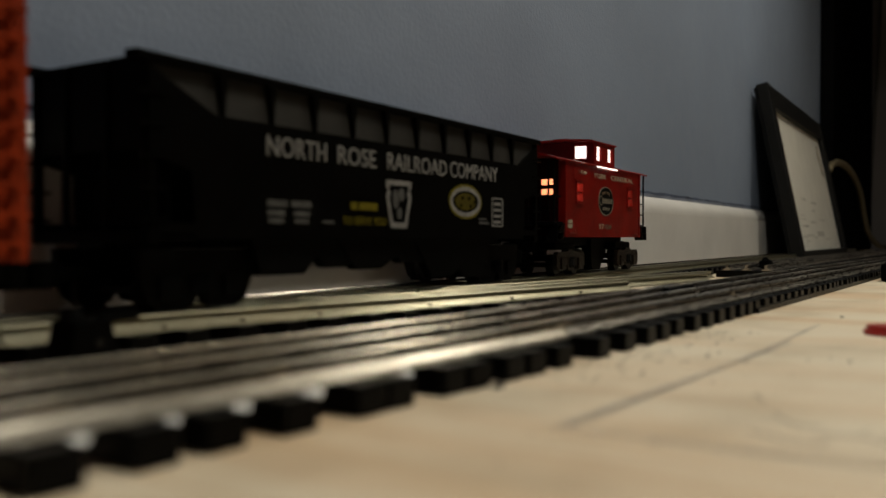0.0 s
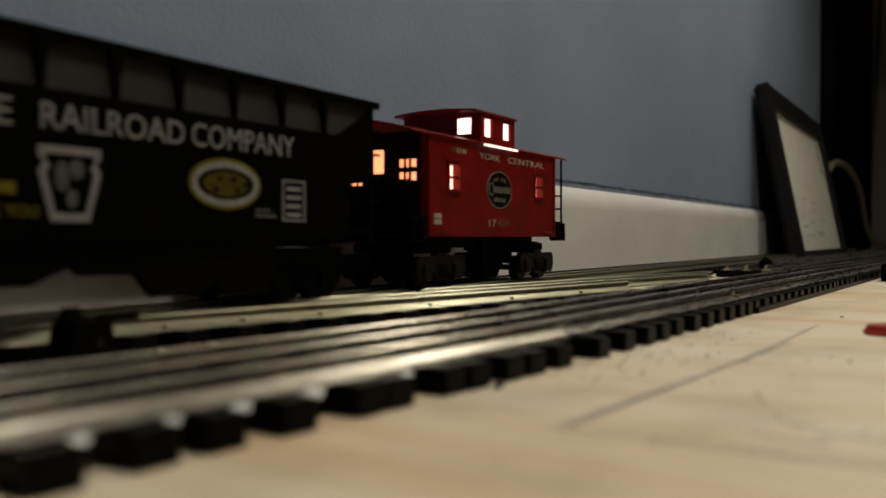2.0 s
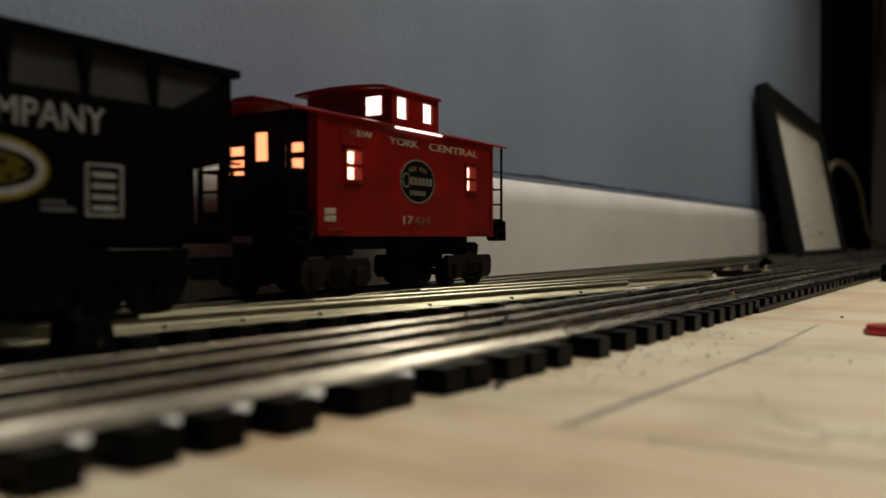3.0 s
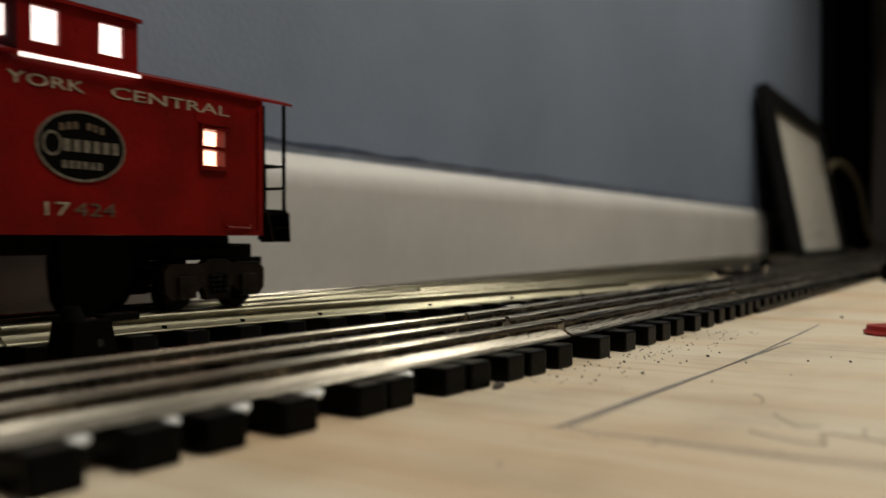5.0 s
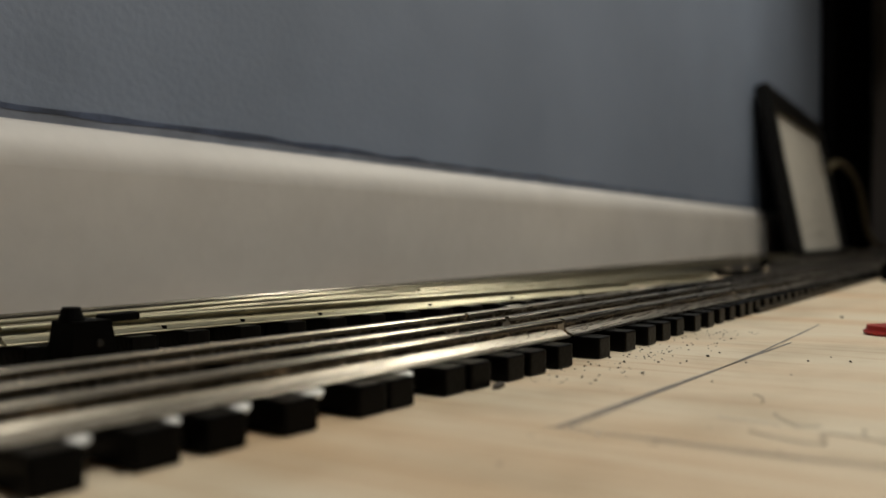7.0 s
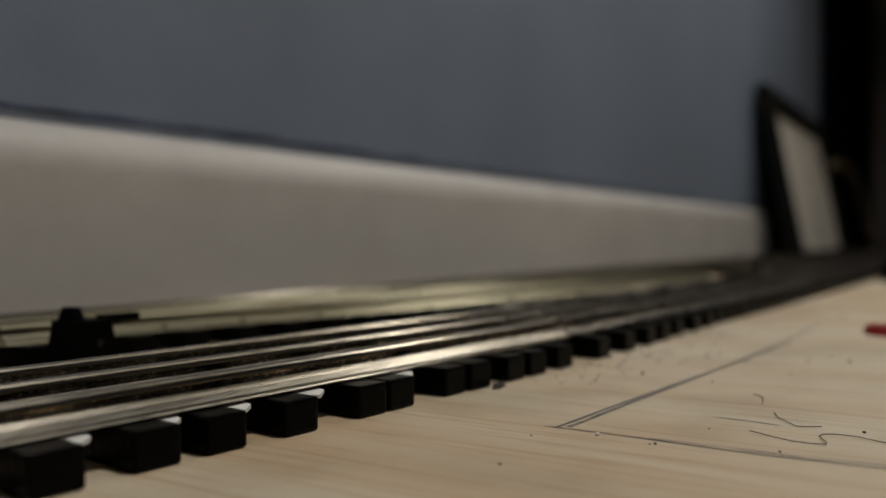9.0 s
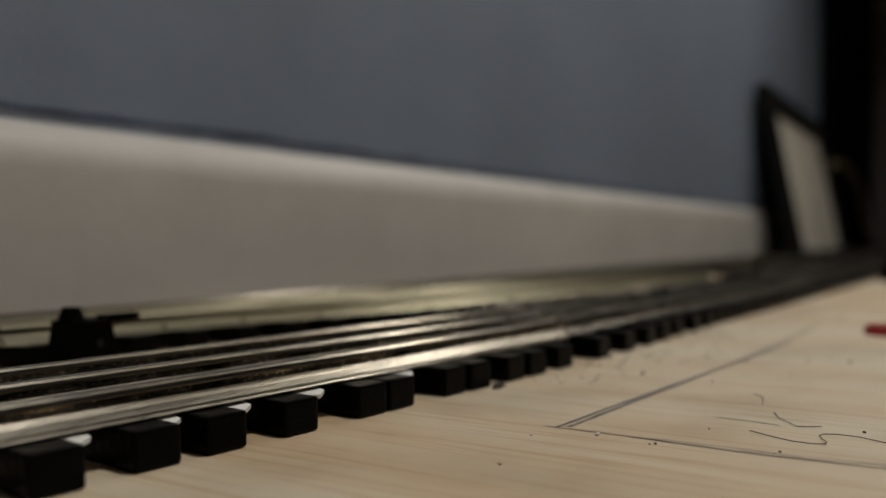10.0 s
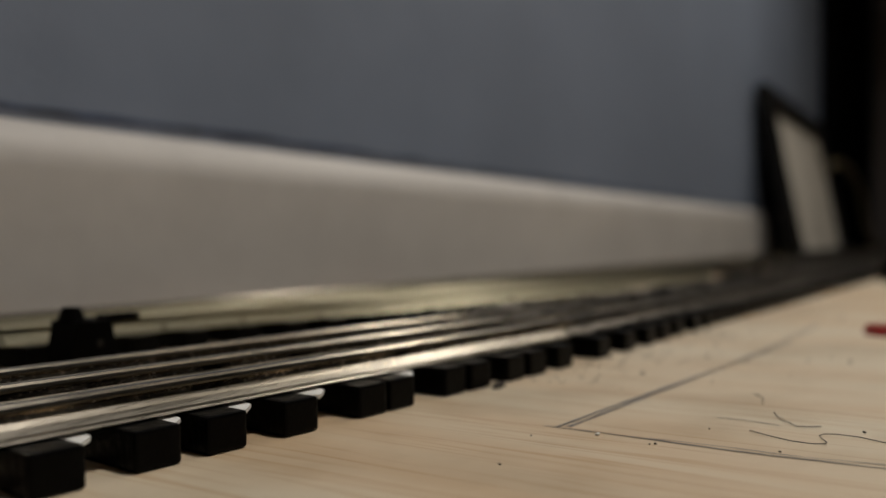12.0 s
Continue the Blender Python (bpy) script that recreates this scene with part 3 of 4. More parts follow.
part("emblem_mark", oval(KX + 0.0020, hz(0.0535), 0.0022, 0.0028, Y - 0.0003, Y + 0.0002, 14), M_FAINT, hopper)
part("emblem_mark", oval(KX + 0.0005, hz(0.0455), 0.0018, 0.0026, Y - 0.0003, Y + 0.0002, 14), M_FAINT, hopper)
part("oval_rim", oval_ring(hx(0.3557), hz(0.0526), 0.0158, 0.0084, 0.0011, Y - 0.0003, Y + 0.0002), M_YELLOW, hopper, "yellow oval rim")
part("oval_band", oval_ring(hx(0.3557), hz(0.0526), 0.0147, 0.0074, 0.0022, Y - 0.0003, Y + 0.0002), M_WHITE, hopper, "pale oval band")
part("oval_mark", oval(hx(0.3557), hz(0.0526), 0.0100, 0.0041, Y - 0.0003, Y + 0.0002, 24), M_OCHRE, hopper, "dull yellow lens shape inside the oval")
for k, zz in ((-0.0032, 0.0543), (0.0030, 0.0543), (-0.0048, 0.0505), (0.0046, 0.0505), (0.0086, 0.0527)):
    part("oval_mark", oval(hx(0.3557) + k, hz(zz), 0.0009, 0.0009, Y - 0.0005, Y - 0.0001, 10), M_HOPPER, hopper)
for row in ((hx(0.3824), hx(0.3832), Y - 0.0003, Y, hz(0.0409), hz(0.0557)), (hx(0.3937), hx(0.3945), Y - 0.0003, Y, hz(0.0409), hz(0.0557)),
                         (hx(0.3833), hx(0.3936), Y - 0.0003, Y, hz(0.0409), hz(0.0416)), (hx(0.3833), hx(0.3936), Y - 0.0003, Y, hz(0.0550), hz(0.0557)),
                         *[(hx(0.3846), hx(0.3922), Y - 0.0003, Y, hz(0.0425 + 0.0031 * i), hz(0.0440 + 0.0031 * i)) for i in range(4)]):
    part("data_bar", boxes(row), M_WHITE, hopper, "white outlined data plate with unreadable lines")

# the caboose
CX = 0.5556
caboose = empty("caboose", pose(CX, FAR_Y, HEAD_Z), "red caboose with glowing windows on the far track", "train car")
CW = 0.0248


def cx_(x):
    return x - CX


def wall_with_holes(name, x0, x1, z0, z1, holes, y_in, y_out, parent, mat, label=""):
    """A side wall in the xz plane with rectangular openings cut through it."""
    xs = sorted({x0, x1, *[h[0] for h in holes], *[h[1] for h in holes]})
    zs = sorted({z0, z1, *[h[2] for h in holes], *[h[3] for h in holes]})
    bm = bmesh.new()
    for a, b in zip(xs, xs[1:]):
        for c, d in zip(zs, zs[1:]):
            mx, mz = (a + b) / 2, (c + d) / 2
            if not any(h[0] < mx < h[1] and h[2] < mz < h[3] for h in holes):
                box(bm, a, b, min(y_in, y_out), max(y_in, y_out), c, d)
    bmesh.ops.remove_doubles(bm, verts=bm.verts, dist=1e-6)
    return part(name, bm, mat, parent, label)


BZ0, BZ1 = hz(0.0358), hz(0.0830)
B0, B1 = cx_(0.4848), cx_(0.6255)
wins = [(cx_(0.5032), cx_(0.5126), hz(0.0585), hz(0.0702)), (cx_(0.5984), cx_(0.6078), hz(0.0585), hz(0.0702))]
for sgn in (-1, 1):
    y0 = sgn * CW
    wall_with_holes("side_wall", B0, B1, BZ0, BZ1, wins, y0, y0 - sgn * 0.0042, caboose, M_RED, "red plastic side")
    part("sill_strip", boxes((B0, B1, min(y0, y0 + sgn * 0.0006), max(y0, y0 + sgn * 0.0006), BZ0, BZ0 + 0.0016)), M_RED, caboose)
    part("corner_post", boxes((B1 - 0.0022, B1, min(y0, y0 + sgn * 0.0005), max(y0, y0 + sgn * 0.0005), BZ0 + 0.0017, BZ1)), M_RED, caboose)
    part("corner_post", boxes((B0, B0 + 0.0022, min(y0, y0 + sgn * 0.0005), max(y0, y0 + sgn * 0.0005), BZ0 + 0.0017, BZ1)), M_RED, caboose)
    for w, mat in zip(wins, (G_WARM, G_WARM)):
        win = part("window", boxes((w[0] - 0.0012, w[1] + 0.0012, min(y0, y0 + sgn * 0.0008), max(y0, y0 + sgn * 0.0008), w[3], w[3] + 0.0012),
                                   (w[0] - 0.0012, w[1] + 0.0012, min(y0, y0 + sgn * 0.0010), max(y0, y0 + sgn * 0.0010), w[2] - 0.0013, w[2]),
                                   (w[0] - 0.0011, w[0], min(y0, y0 + sgn * 0.0006), max(y0, y0 + sgn * 0.0006), w[2], w[3]),
                                   (w[1], w[1] + 0.0011, min(y0, y0 + sgn * 0.0006), max(y0, y0 + sgn * 0.0006), w[2], w[3]),
                                   (w[0], w[1], min(y0, y0 - sgn * 0.0036), max(y0, y0 - sgn * 0.0036), (w[2] + w[3]) / 2 - 0.0006, (w[2] + w[3]) / 2 + 0.0006)), M_RED, caboose)
        for z0, z1 in ((w[2], (w[2] + w[3]) / 2 - 0.0006), ((w[2] + w[3]) / 2 + 0.0006, w[3])):
            part("pane", boxes((w[0], w[1], min(y0 - sgn * 0.0038, y0 - sgn * 0.0041), max(y0 - sgn * 0.0038, y0 - sgn * 0.0041), z0, z1)), mat, win, "glowing window pane")
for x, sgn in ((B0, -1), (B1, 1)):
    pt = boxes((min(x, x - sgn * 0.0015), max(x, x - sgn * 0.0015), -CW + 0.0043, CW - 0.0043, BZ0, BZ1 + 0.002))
    part("end_wall", pt, M_END, caboose, "red end wall with its shade put into a dark maroon colour")
    for yy, zz, dy, dz, mat in ((-0.0136, hz(0.0700), 0.0088, 0.0036, G_ORANGE), (-0.0136, hz(0.0638), 0.0088, 0.0038, G_ORANGE), (0.0168, hz(0.0700), 0.0072, 0.0036, G_ORANGE),
                                (0.0168, hz(0.0650), 0.0072, 0.0028, G_ORANGE), (0.0168, hz(0.0612), 0.0072, 0.0016, G_ORANGE), (0.0032, hz(0.0712), 0.0056, 0.0112, G_ORANGE)):
        ew = part("end_window", boxes((min(x, x + sgn * 0.0004), max(x, x + sgn * 0.0004), yy - dy / 2, yy + dy / 2, zz - dz / 2, zz + dz / 2)), mat, caboose, "orange glowing end window")
    e = x + sgn * 0.0142
    PZ = hz(0.0452)
    part("platform", boxes((min(x, e), max(x, e), -CW + 0.001, CW - 0.001, PZ - 0.0022, PZ), bevel=0.0004), M_BLACK, caboose)
    rail_bm = tube([(e - sgn * 0.0012, -CW + 0.0015, PZ), (e - sgn * 0.0012, -CW + 0.0015, BZ1)], 0.0007)
    part("rail_post", rail_bm, M_BLACK, caboose)
    part("rail_post", tube([(e - sgn * 0.0012, CW - 0.0015, PZ), (e - sgn * 0.0012, CW - 0.0015, BZ1)], 0.0007), M_BLACK, caboose)
    hr = bmesh.new()
    for zz in (0.0530, 0.0610):
        box(hr, e - sgn * 0.0012 - 0.0005, e - sgn * 0.0012 + 0.0005, -CW + 0.0015, CW - 0.0015, hz(zz) - 0.0005, hz(zz) + 0.0005)
    for yy in (-0.014, -0.006, 0.006, 0.014):
        box(hr, e - sgn * 0.0012 - 0.0004, e - sgn * 0.0012 + 0.0004, yy - 0.0004, yy + 0.0004, hz(0.0452), hz(0.0608))
    part("end_railing", hr, M_BLACK, caboose, "thin black end railing")
    for ys in (-1, 1):
        y0 = ys * (CW - 0.002)
        part("grab_rail", boxes((min(x + sgn * 0.002, e - sgn * 0.002), max(x + sgn * 0.002, e - sgn * 0.002), y0 - 0.0004, y0 + 0.0004, hz(0.0604), hz(0.0612))), M_BLACK, caboose)
        part("rail_post", tube([(x + sgn * 0.0085, ys * 0.0175, PZ), (x + sgn * 0.0085, ys * 0.0175, BZ1)], 0.0007), M_BLACK, caboose)
        xa, xb = x + sgn * 0.0020, e - sgn * 0.0008
        st = bmesh.new()
        for z0, z1, cut in ((0.0335, 0.0343, 0.0030), (0.0384, 0.0390, 0.0016)):
            box(st, min(xa + sgn * cut, xb), max(xa + sgn * cut, xb), y0 - 0.0030, y0 + 0.0030, hz(z0), hz(z1))
        part("step_side", sweep([(xa, y0, hz(0.0441)), (xa + sgn * 0.0029, y0, hz(0.0336))], [(-0.0030, -0.0004), (0.0030, -0.0004), (0.0030, 0.0004), (-0.0030, 0.0004)]), M_TRUCK, caboose, "paler brown slanting step side")
        part("step_side", sweep([(xb - sgn * 0.0006, y0, hz(0.0441)), (xb, y0, hz(0.0336))], [(-0.0030, -0.0004), (0.0030, -0.0004), (0.0030, 0.0004), (-0.0030, 0.0004)]), M_BLACK, caboose)
        part("riser", boxes((min(xa + sgn * 0.001, xb - sgn * 0.001), max(xa + sgn * 0.001, xb - sgn * 0.001), y0 - ys * 0.0026 - 0.0003, y0 - ys * 0.0026 + 0.0003, hz(0.0343), hz(0.0430))), M_BLACK, caboose)
        part("step", st, M_BLACK, caboose, "black platform step")
    part("draft_box", boxes((min(x + sgn * 0.002, e - sgn * 0.003), max(x + sgn * 0.002, e - sgn * 0.003), -0.009, 0.009, hz(0.0262), hz(0.0330)), bevel=0.0008), M_BLACK, caboose)
    coupler(caboose, x + sgn * 0.004, sgn)
brake = part("brake_wheel", oval_ring(0, 0, 0.0046, 0.0046, 0.0010, -0.0005, 0.0005, 18), M_BLACK, caboose, "black hand brake wheel")
brake.matrix_basis = pose(B1 + 0.0142, -0.0080, hz(0.0626), 0, 0, 90)
part("spoke", boxes((-0.0040, 0.0040, -0.0003, 0.0003, -0.0004, 0.0004), (-0.0004, 0.0004, -0.0003, 0.0003, -0.0040, 0.0040)), M_BLACK, brake)
part("brake_staff", tube([(B1 + 0.0134, -0.0080, hz(0.0450)), (B1 + 0.0134, -0.0080, hz(0.0626))], 0.0006, 6), M_BLACK, caboose)


def roof(x0, x1, half, z, rise, thick, name, mat):
    """A curved roof along x with a small overhang and a thick edge."""
    up_, dn = [], []
    for i in range(13):
        u = -1 + 2 * i / 12
        up_.append((half * u, z + thick + rise * (1 - u * u)))
        dn.append((half * u, z + rise * (1 - u * u) * 0.95))
    return part(name, prism(up_ + dn[::-1], "x", x0, x1), mat, caboose, "curved red roof")


roof(cx_(0.4700), cx_(0.6402), CW + 0.0012, BZ1 - 0.0004, 0.0046, 0.0009, "roof", M_RED)
for row in ((cx_(0.4715), cx_(0.5120), -0.0055, 0.0055, BZ1 + 0.0049, BZ1 + 0.0060), (cx_(0.5815), cx_(0.6390), -0.0055, 0.0055, BZ1 + 0.0049, BZ1 + 0.0060)):
    part("roof_walk", boxes(row), M_RED, caboose)
KW2, C0, C1, CZ0, CZ1 = 0.0238, cx_(0.5362), cx_(0.5742), BZ1 + 0.0006, hz(0.0990)
cw = [(cx_(0.5402), cx_(0.5486), hz(0.0874), hz(0.0970)), (cx_(0.5610), cx_(0.5693), hz(0.0877), hz(0.0967))]
for sgn in (-1, 1):
    y0 = sgn * KW2
    cs = wall_with_holes("cupola_side", C0, C1, CZ0, CZ1, cw, y0, y0 - sgn * 0.0020, caboose, M_RED, "red cupola side")
    for w in cw:
        part("cupola_pane", boxes((w[0], w[1], min(y0 - sgn * 0.0014, y0 - sgn * 0.0018), max(y0 - sgn * 0.0014, y0 - sgn * 0.0018), w[2], w[3])), G_PINK, cs, "brightly lit cupola pane")
    part("light_gap", boxes((C0 - 0.0008, C1 - 0.0014, sgn * (CW + 0.0015) - 0.0003, sgn * (CW + 0.0015) + 0.0003, BZ1 - 0.0008, BZ1 + 0.0002)), G_PINK, cs, "line of light leaking at the roof edge")
for x, sgn in ((C0, -1), (C1, 1)):
    ce = part("cupola_end", boxes((min(x, x - sgn * 0.0014), max(x, x - sgn * 0.0014), -KW2 + 0.0021, KW2 - 0.0021, CZ0, CZ1 + 0.0011)), M_RED, caboose, "red cupola end")
    for yy, top in ((-0.0140, 0.0970), (0.0140, 0.0912)):
        part("cupola_pane", boxes((min(x, x + sgn * 0.0003), max(x, x + sgn * 0.0003), yy - 0.0040, yy + 0.0040, hz(0.0888), hz(top))), G_PINK, ce, "brightly lit cupola pane")
roof(C0 - 0.0075, C1 + 0.0010, KW2 + 0.0010, CZ1, 0.0014, 0.0012, "cupola_roof", M_RED)
part("cupola_walk", boxes((C0 - 0.0020, C1 + 0.001, -0.005, 0.005, CZ1 + 0.0026, CZ1 + 0.0036)), M_RED, caboose)
part("smoke_stack", disc(bmesh.new(), cx_(0.5690), -0.0120, CZ1 + 0.0030, 0.0012, 0.0030, "z", 10), M_RED, caboose)
part("underframe", boxes((B0 + 0.002, B1 - 0.002, -0.011, 0.011, hz(0.0300), BZ0), bevel=0.0006), M_BLACK, caboose)
pickup_shape = [(0.5550, 0.0345), (0.5552, 0.0240), (0.5562, 0.0165), (0.5582, 0.0130), (0.5700, 0.0130), (0.5735, 0.0148), (0.5752, 0.0180), (0.5800, 0.0215), (0.5800, 0.0345)]
part("roller_pickup", prism([(cx_(px_), hz(pz_)) for px_, pz_ in pickup_shape], "y", -0.0140, -0.0070), M_BLACK, caboose, "black pickup housing")
for tx in (-0.0545, 0.0518):
    WHEELS += truck(caboose, tx)
    part("bolster", boxes((tx - 0.0170, tx + 0.0150, -0.0185, 0.0185, 0.0160, 0.0208), bevel=0.0012), M_BLACK, caboose)
Y = -CW
lettering("lettering", "N", M_WORN, caboose, cx_(0.5050), cx_(0.5092), Y, hz(0.0762), hz(0.0787), "nearly worn-off capital letter")
lettering("lettering", "EW", M_GOLD, caboose, cx_(0.5103), cx_(0.5200), Y, hz(0.0762), hz(0.0787), "worn cream capital letters")
lettering("lettering", "YORK", M_GOLD, caboose, cx_(0.5326), cx_(0.5552), Y, hz(0.0753), hz(0.0785), "worn cream capital letters")
lettering("lettering", "CENTRAL", M_GOLD, caboose, cx_(0.5641), cx_(0.6098), Y, hz(0.0754), hz(0.0787), "worn cream capital letters")
part("emblem", oval(cx_(0.5545), hz(0.0604), 0.0138, 0.0096, Y - 0.0002, Y + 0.0002), M_BLACK, caboose, "black oval emblem")
part("emblem_rim", oval_ring(cx_(0.5545), hz(0.0604), 0.0141, 0.0099, 0.0007, Y - 0.0004, Y + 0.0002), M_CREAM, caboose, "cream oval rim")
# the emblem's lines of lettering as rows of plain bars, the middle one led by a ring
part("emblem_bar", oval_ring(cx_(0.5452), hz(0.0606), 0.0030, 0.0034, 0.0007, Y - 0.0004, Y + 0.0002, 18), M_CREAM, caboose, "plain cream ring on the emblem")
for i in range(6):
    xb = cx_(0.5487 + 0.0031 * i)
    part("emblem_bar", boxes((xb, xb + 0.0020, Y - 0.0004, Y, hz(0.0588), hz(0.0622))), M_CREAM, caboose, "plain cream bars on the emblem")
for i in range(7):
    if i != 3:
        xb, rise = cx_(0.5475 + 0.0021 * i), 0.0009 - 0.0001 * (i - 3) ** 2
        part("emblem_bar", boxes((xb, xb + 0.0013, Y - 0.0004, Y, hz(0.0643) + rise, hz(0.0663) + rise)), M_WORN, caboose, "faded brown bars on the emblem")
for i in range(6):
    xb = cx_(0.5482 + 0.0022 * i)
    part("emblem_bar", boxes((xb, xb + 0.0014, Y - 0.0004, Y, hz(0.0541), hz(0.0562))), M_CREAM, caboose, "plain cream bars on the emblem")
lettering("number", "17", M_GOLD, caboose, cx_(0.5432), cx_(0.5506), Y, hz(0.0410), hz(0.0447), "cream painted number")
lettering("number", "424", M_WORN, caboose, cx_(0.5520), cx_(0.5654), Y, hz(0.0410), hz(0.0447), "nearly worn-off painted number")
for xa, xb in ((0.4985, 0.5155), (0.5955, 0.6118)):
    part("raised_panel", boxes((cx_(xa), cx_(xb), Y - 0.00018, Y, hz(0.0722), hz(0.0822)), (cx_(xa) + 0.0015, cx_(xb) - 0.0015, Y - 0.0011, Y, hz(0.0717), hz(0.0721))), M_RED, caboose)
for xa, xb in ((0.4890, 0.5010), (0.6077, 0.6200)):
    part("grab_iron", tube([(cx_(xa), Y, hz(0.0392)), (cx_(xa) + 0.0004, Y - 0.0012, hz(0.0385)), (cx_(xb) - 0.0014, Y - 0.0012, hz(0.0383)), (cx_(xb), Y, hz(0.0396))], 0.00035, 6), M_RED, caboose)
for row in ((cx_(0.4892), cx_(0.4960), Y - 0.0003, Y, hz(0.0444), hz(0.0466)), (cx_(0.4892), cx_(0.4960), Y - 0.0003, Y, hz(0.0414), hz(0.0438))):
    part("data_bar", boxes(row), M_GOLD, caboose)

# the leading car
BX = -0.0046
boxcar = empty("box_car", pose(BX, FAR_Y, HEAD_Z), "tall orange-red slatted box car on the far track", "train car")
BH = 0.136
for sgn in (-1, 1):
    y0 = sgn * 0.0270
    part("side_wall", boxes((-BH, BH, min(y0, y0 - sgn * 0.0015), max(y0, y0 - sgn * 0.0015), hz(0.0285), hz(0.1010))), M_ORANGE, boxcar, "orange-red side")
    slat = mesh_of("slat", boxes((-0.0012, 0.0012, min(y0, y0 + sgn * 0.0010), max(y0, y0 + sgn * 0.0010), hz(0.0285), hz(0.1005)), bevel=0.0003), M_ORANGE)
    for i in range(45):
        so = new("slat", slat)
        so.parent = boxcar
        so.matrix_basis = pose(-BH + 0.004 + 0.006 * i, 0, 0)
for sgn in (-1, 1):
    x = sgn * BH
    part("end_wall", boxes((min(x, x - sgn * 0.0015), max(x, x - sgn * 0.0015), -0.0254, 0.0254, hz(0.0285), hz(0.1010))), M_ORANGE, boxcar)
    coupler(boxcar, x - sgn * 0.004, sgn)
for k in range(9):
    part("rung", boxes((BH - 0.0120, BH - 0.0010, -0.0295, -0.0284, hz(0.0330 + 0.0075 * k), hz(0.0341 + 0.0075 * k))), M_ORANGE, boxcar)
pts = [(0.0282 * (-1 + i / 6), hz(0.1012) + 0.007 * (1 - (-1 + i / 6) ** 2)) for i in range(13)]
part("roof", prism(pts + [(0.0282, hz(0.1000)), (-0.0282, hz(0.1000))], "x", -BH - 0.002, BH + 0.002), M_BLACK, boxcar, "dark roof")
part("underframe", boxes((-BH + 0.003, BH - 0.003, -0.012, 0.012, hz(0.0265), hz(0.0286))), M_BLACK, boxcar)
for tx in (-0.1, 0.1):
    WHEELS += truck(boxcar, tx, casting=M_BLACK)

# ---- trackside and board things ----
stand = empty("switch_stand", pose(0.1345, 0.190, 0.0), "black plastic switch stand between the tracks", "switch stand", "switch stands")
part("stand_body", prism([(-0.0072, 0.0), (0.0076, 0.0), (0.0066, 0.007), (0.0050, 0.0142), (-0.0050, 0.0142), (-0.0062, 0.007)], "y", -0.005, 0.005), M_BLACK, stand)
part("knob", disc(bmesh.new(), -0.003, 0, 0.0158, 0.0034, 0.0036, "z", 16, 0.0022), M_BLACK, stand)
part("lever", boxes((0.0050, 0.0165, -0.0018, 0.0018, 0.0130, 0.0152), bevel=0.0006), M_BLACK, stand)
part("base_plate", boxes((-0.016, 0.018, -0.008, 0.008, 0.0, 0.003), bevel=0.0006), M_BLACK, stand)
part("screw", disc(bmesh.new(), 0.0015, -0.0052, 0.0085, 0.0010, 0.0006, "y", 10), M_DARK_GREY, stand, "small dull screw")
copy_thing(stand, pose(0.83, 0.1575, 0.0))
frog = empty("switch_frog", pose(0.425, 0.1265, RAIL_Z), "black plastic frog block of the switch", "switch part")
part("frog_block", boxes((-0.022, 0.022, -0.006, 0.006, -0.0062, 0.0046), bevel=0.0008), M_BLACK, frog)
pin = empty("rail_joint", pose(0.2255, near_y(0.2255) - GAUGE, RAIL_Z), "steel rail joint between two track sections", "rail joint", "rail joints")
part("pin", boxes((-0.0022, 0.0022, -0.0012, 0.0012, 0.0008, 0.0042), bevel=0.0004), M_PIN, pin)
copy_thing(pin, pose(0.2237, near_y(0.2237), RAIL_Z))
copy_thing(pin, pose(0.4053, near_y(0.4053) - GAUGE, RAIL_Z))
copy_thing(pin, pose(0.4053, near_y(0.4053), RAIL_Z))

for x in (0.176, 0.204, 0.236, 0.292, 0.345, 0.400):
    nick = tagged(new("rail_pin", mesh_of("rail_pin", boxes((-0.0006, 0.0006, -0.0010, 0.0006, 0.0, 0.0012), bevel=0.0002), M_BLACK)), "small black pin on the crossover rail", "rail pin", "rail pins")
    nick.matrix_basis = pose(x, branch_y(x) - GAUGE * 1.02 - 0.0026, RAIL_Z + 0.0006, 0, 0, -11)

coil = [(0.2585 + 0.00010 * a, 0.1338 + 0.0008 * math.cos(a * 0.62), 0.0108 + 0.0008 * math.sin(a * 0.62)) for a in range(110)]
tagged(new("contact_spring", mesh_of("contact_spring", tube(coil, 0.00022, 5), M_PIN, True)), "small bright steel coil lying on the switch rail", "spring")

box_thing = empty("track_accessory_box", pose(0.80, 0.036, 0.0), "low black plastic accessory box beside the track", "accessory box")
part("box_body", boxes((-0.035, 0.06, -0.03, 0.0215, 0.0, 0.0150), bevel=0.003), M_BLACK, box_thing)
part("box_lid", boxes((-0.030, 0.055, -0.026, 0.0175, 0.0150, 0.0190), bevel=0.0015), M_BLACK, box_thing)

# the leaning picture frame
F0, F1 = 1.368, 1.930
lean = math.atan2(0.047, 0.235)
frame_thing = empty("picture_frame", pose((F0 + F1) / 2, 0.204, 0.001, -math.degrees(lean)), "black picture frame with pale sheet leaning on the wall", "picture frame")
FH, FW, FB = 0.280, (F1 - F0) / 2, 0.026
part("frame_bar", boxes((-FW, -FW + FB, 0, 0.018, 0, FH), bevel=0.002), M_FRAME, frame_thing)
part("frame_bar", boxes((FW - FB, FW, 0, 0.018, 0, FH), bevel=0.002), M_FRAME, frame_thing)
part("frame_bar", boxes((-FW + FB, FW - FB, 0.001, 0.018, 0, 0.016), bevel=0.002), M_FRAME, frame_thing)
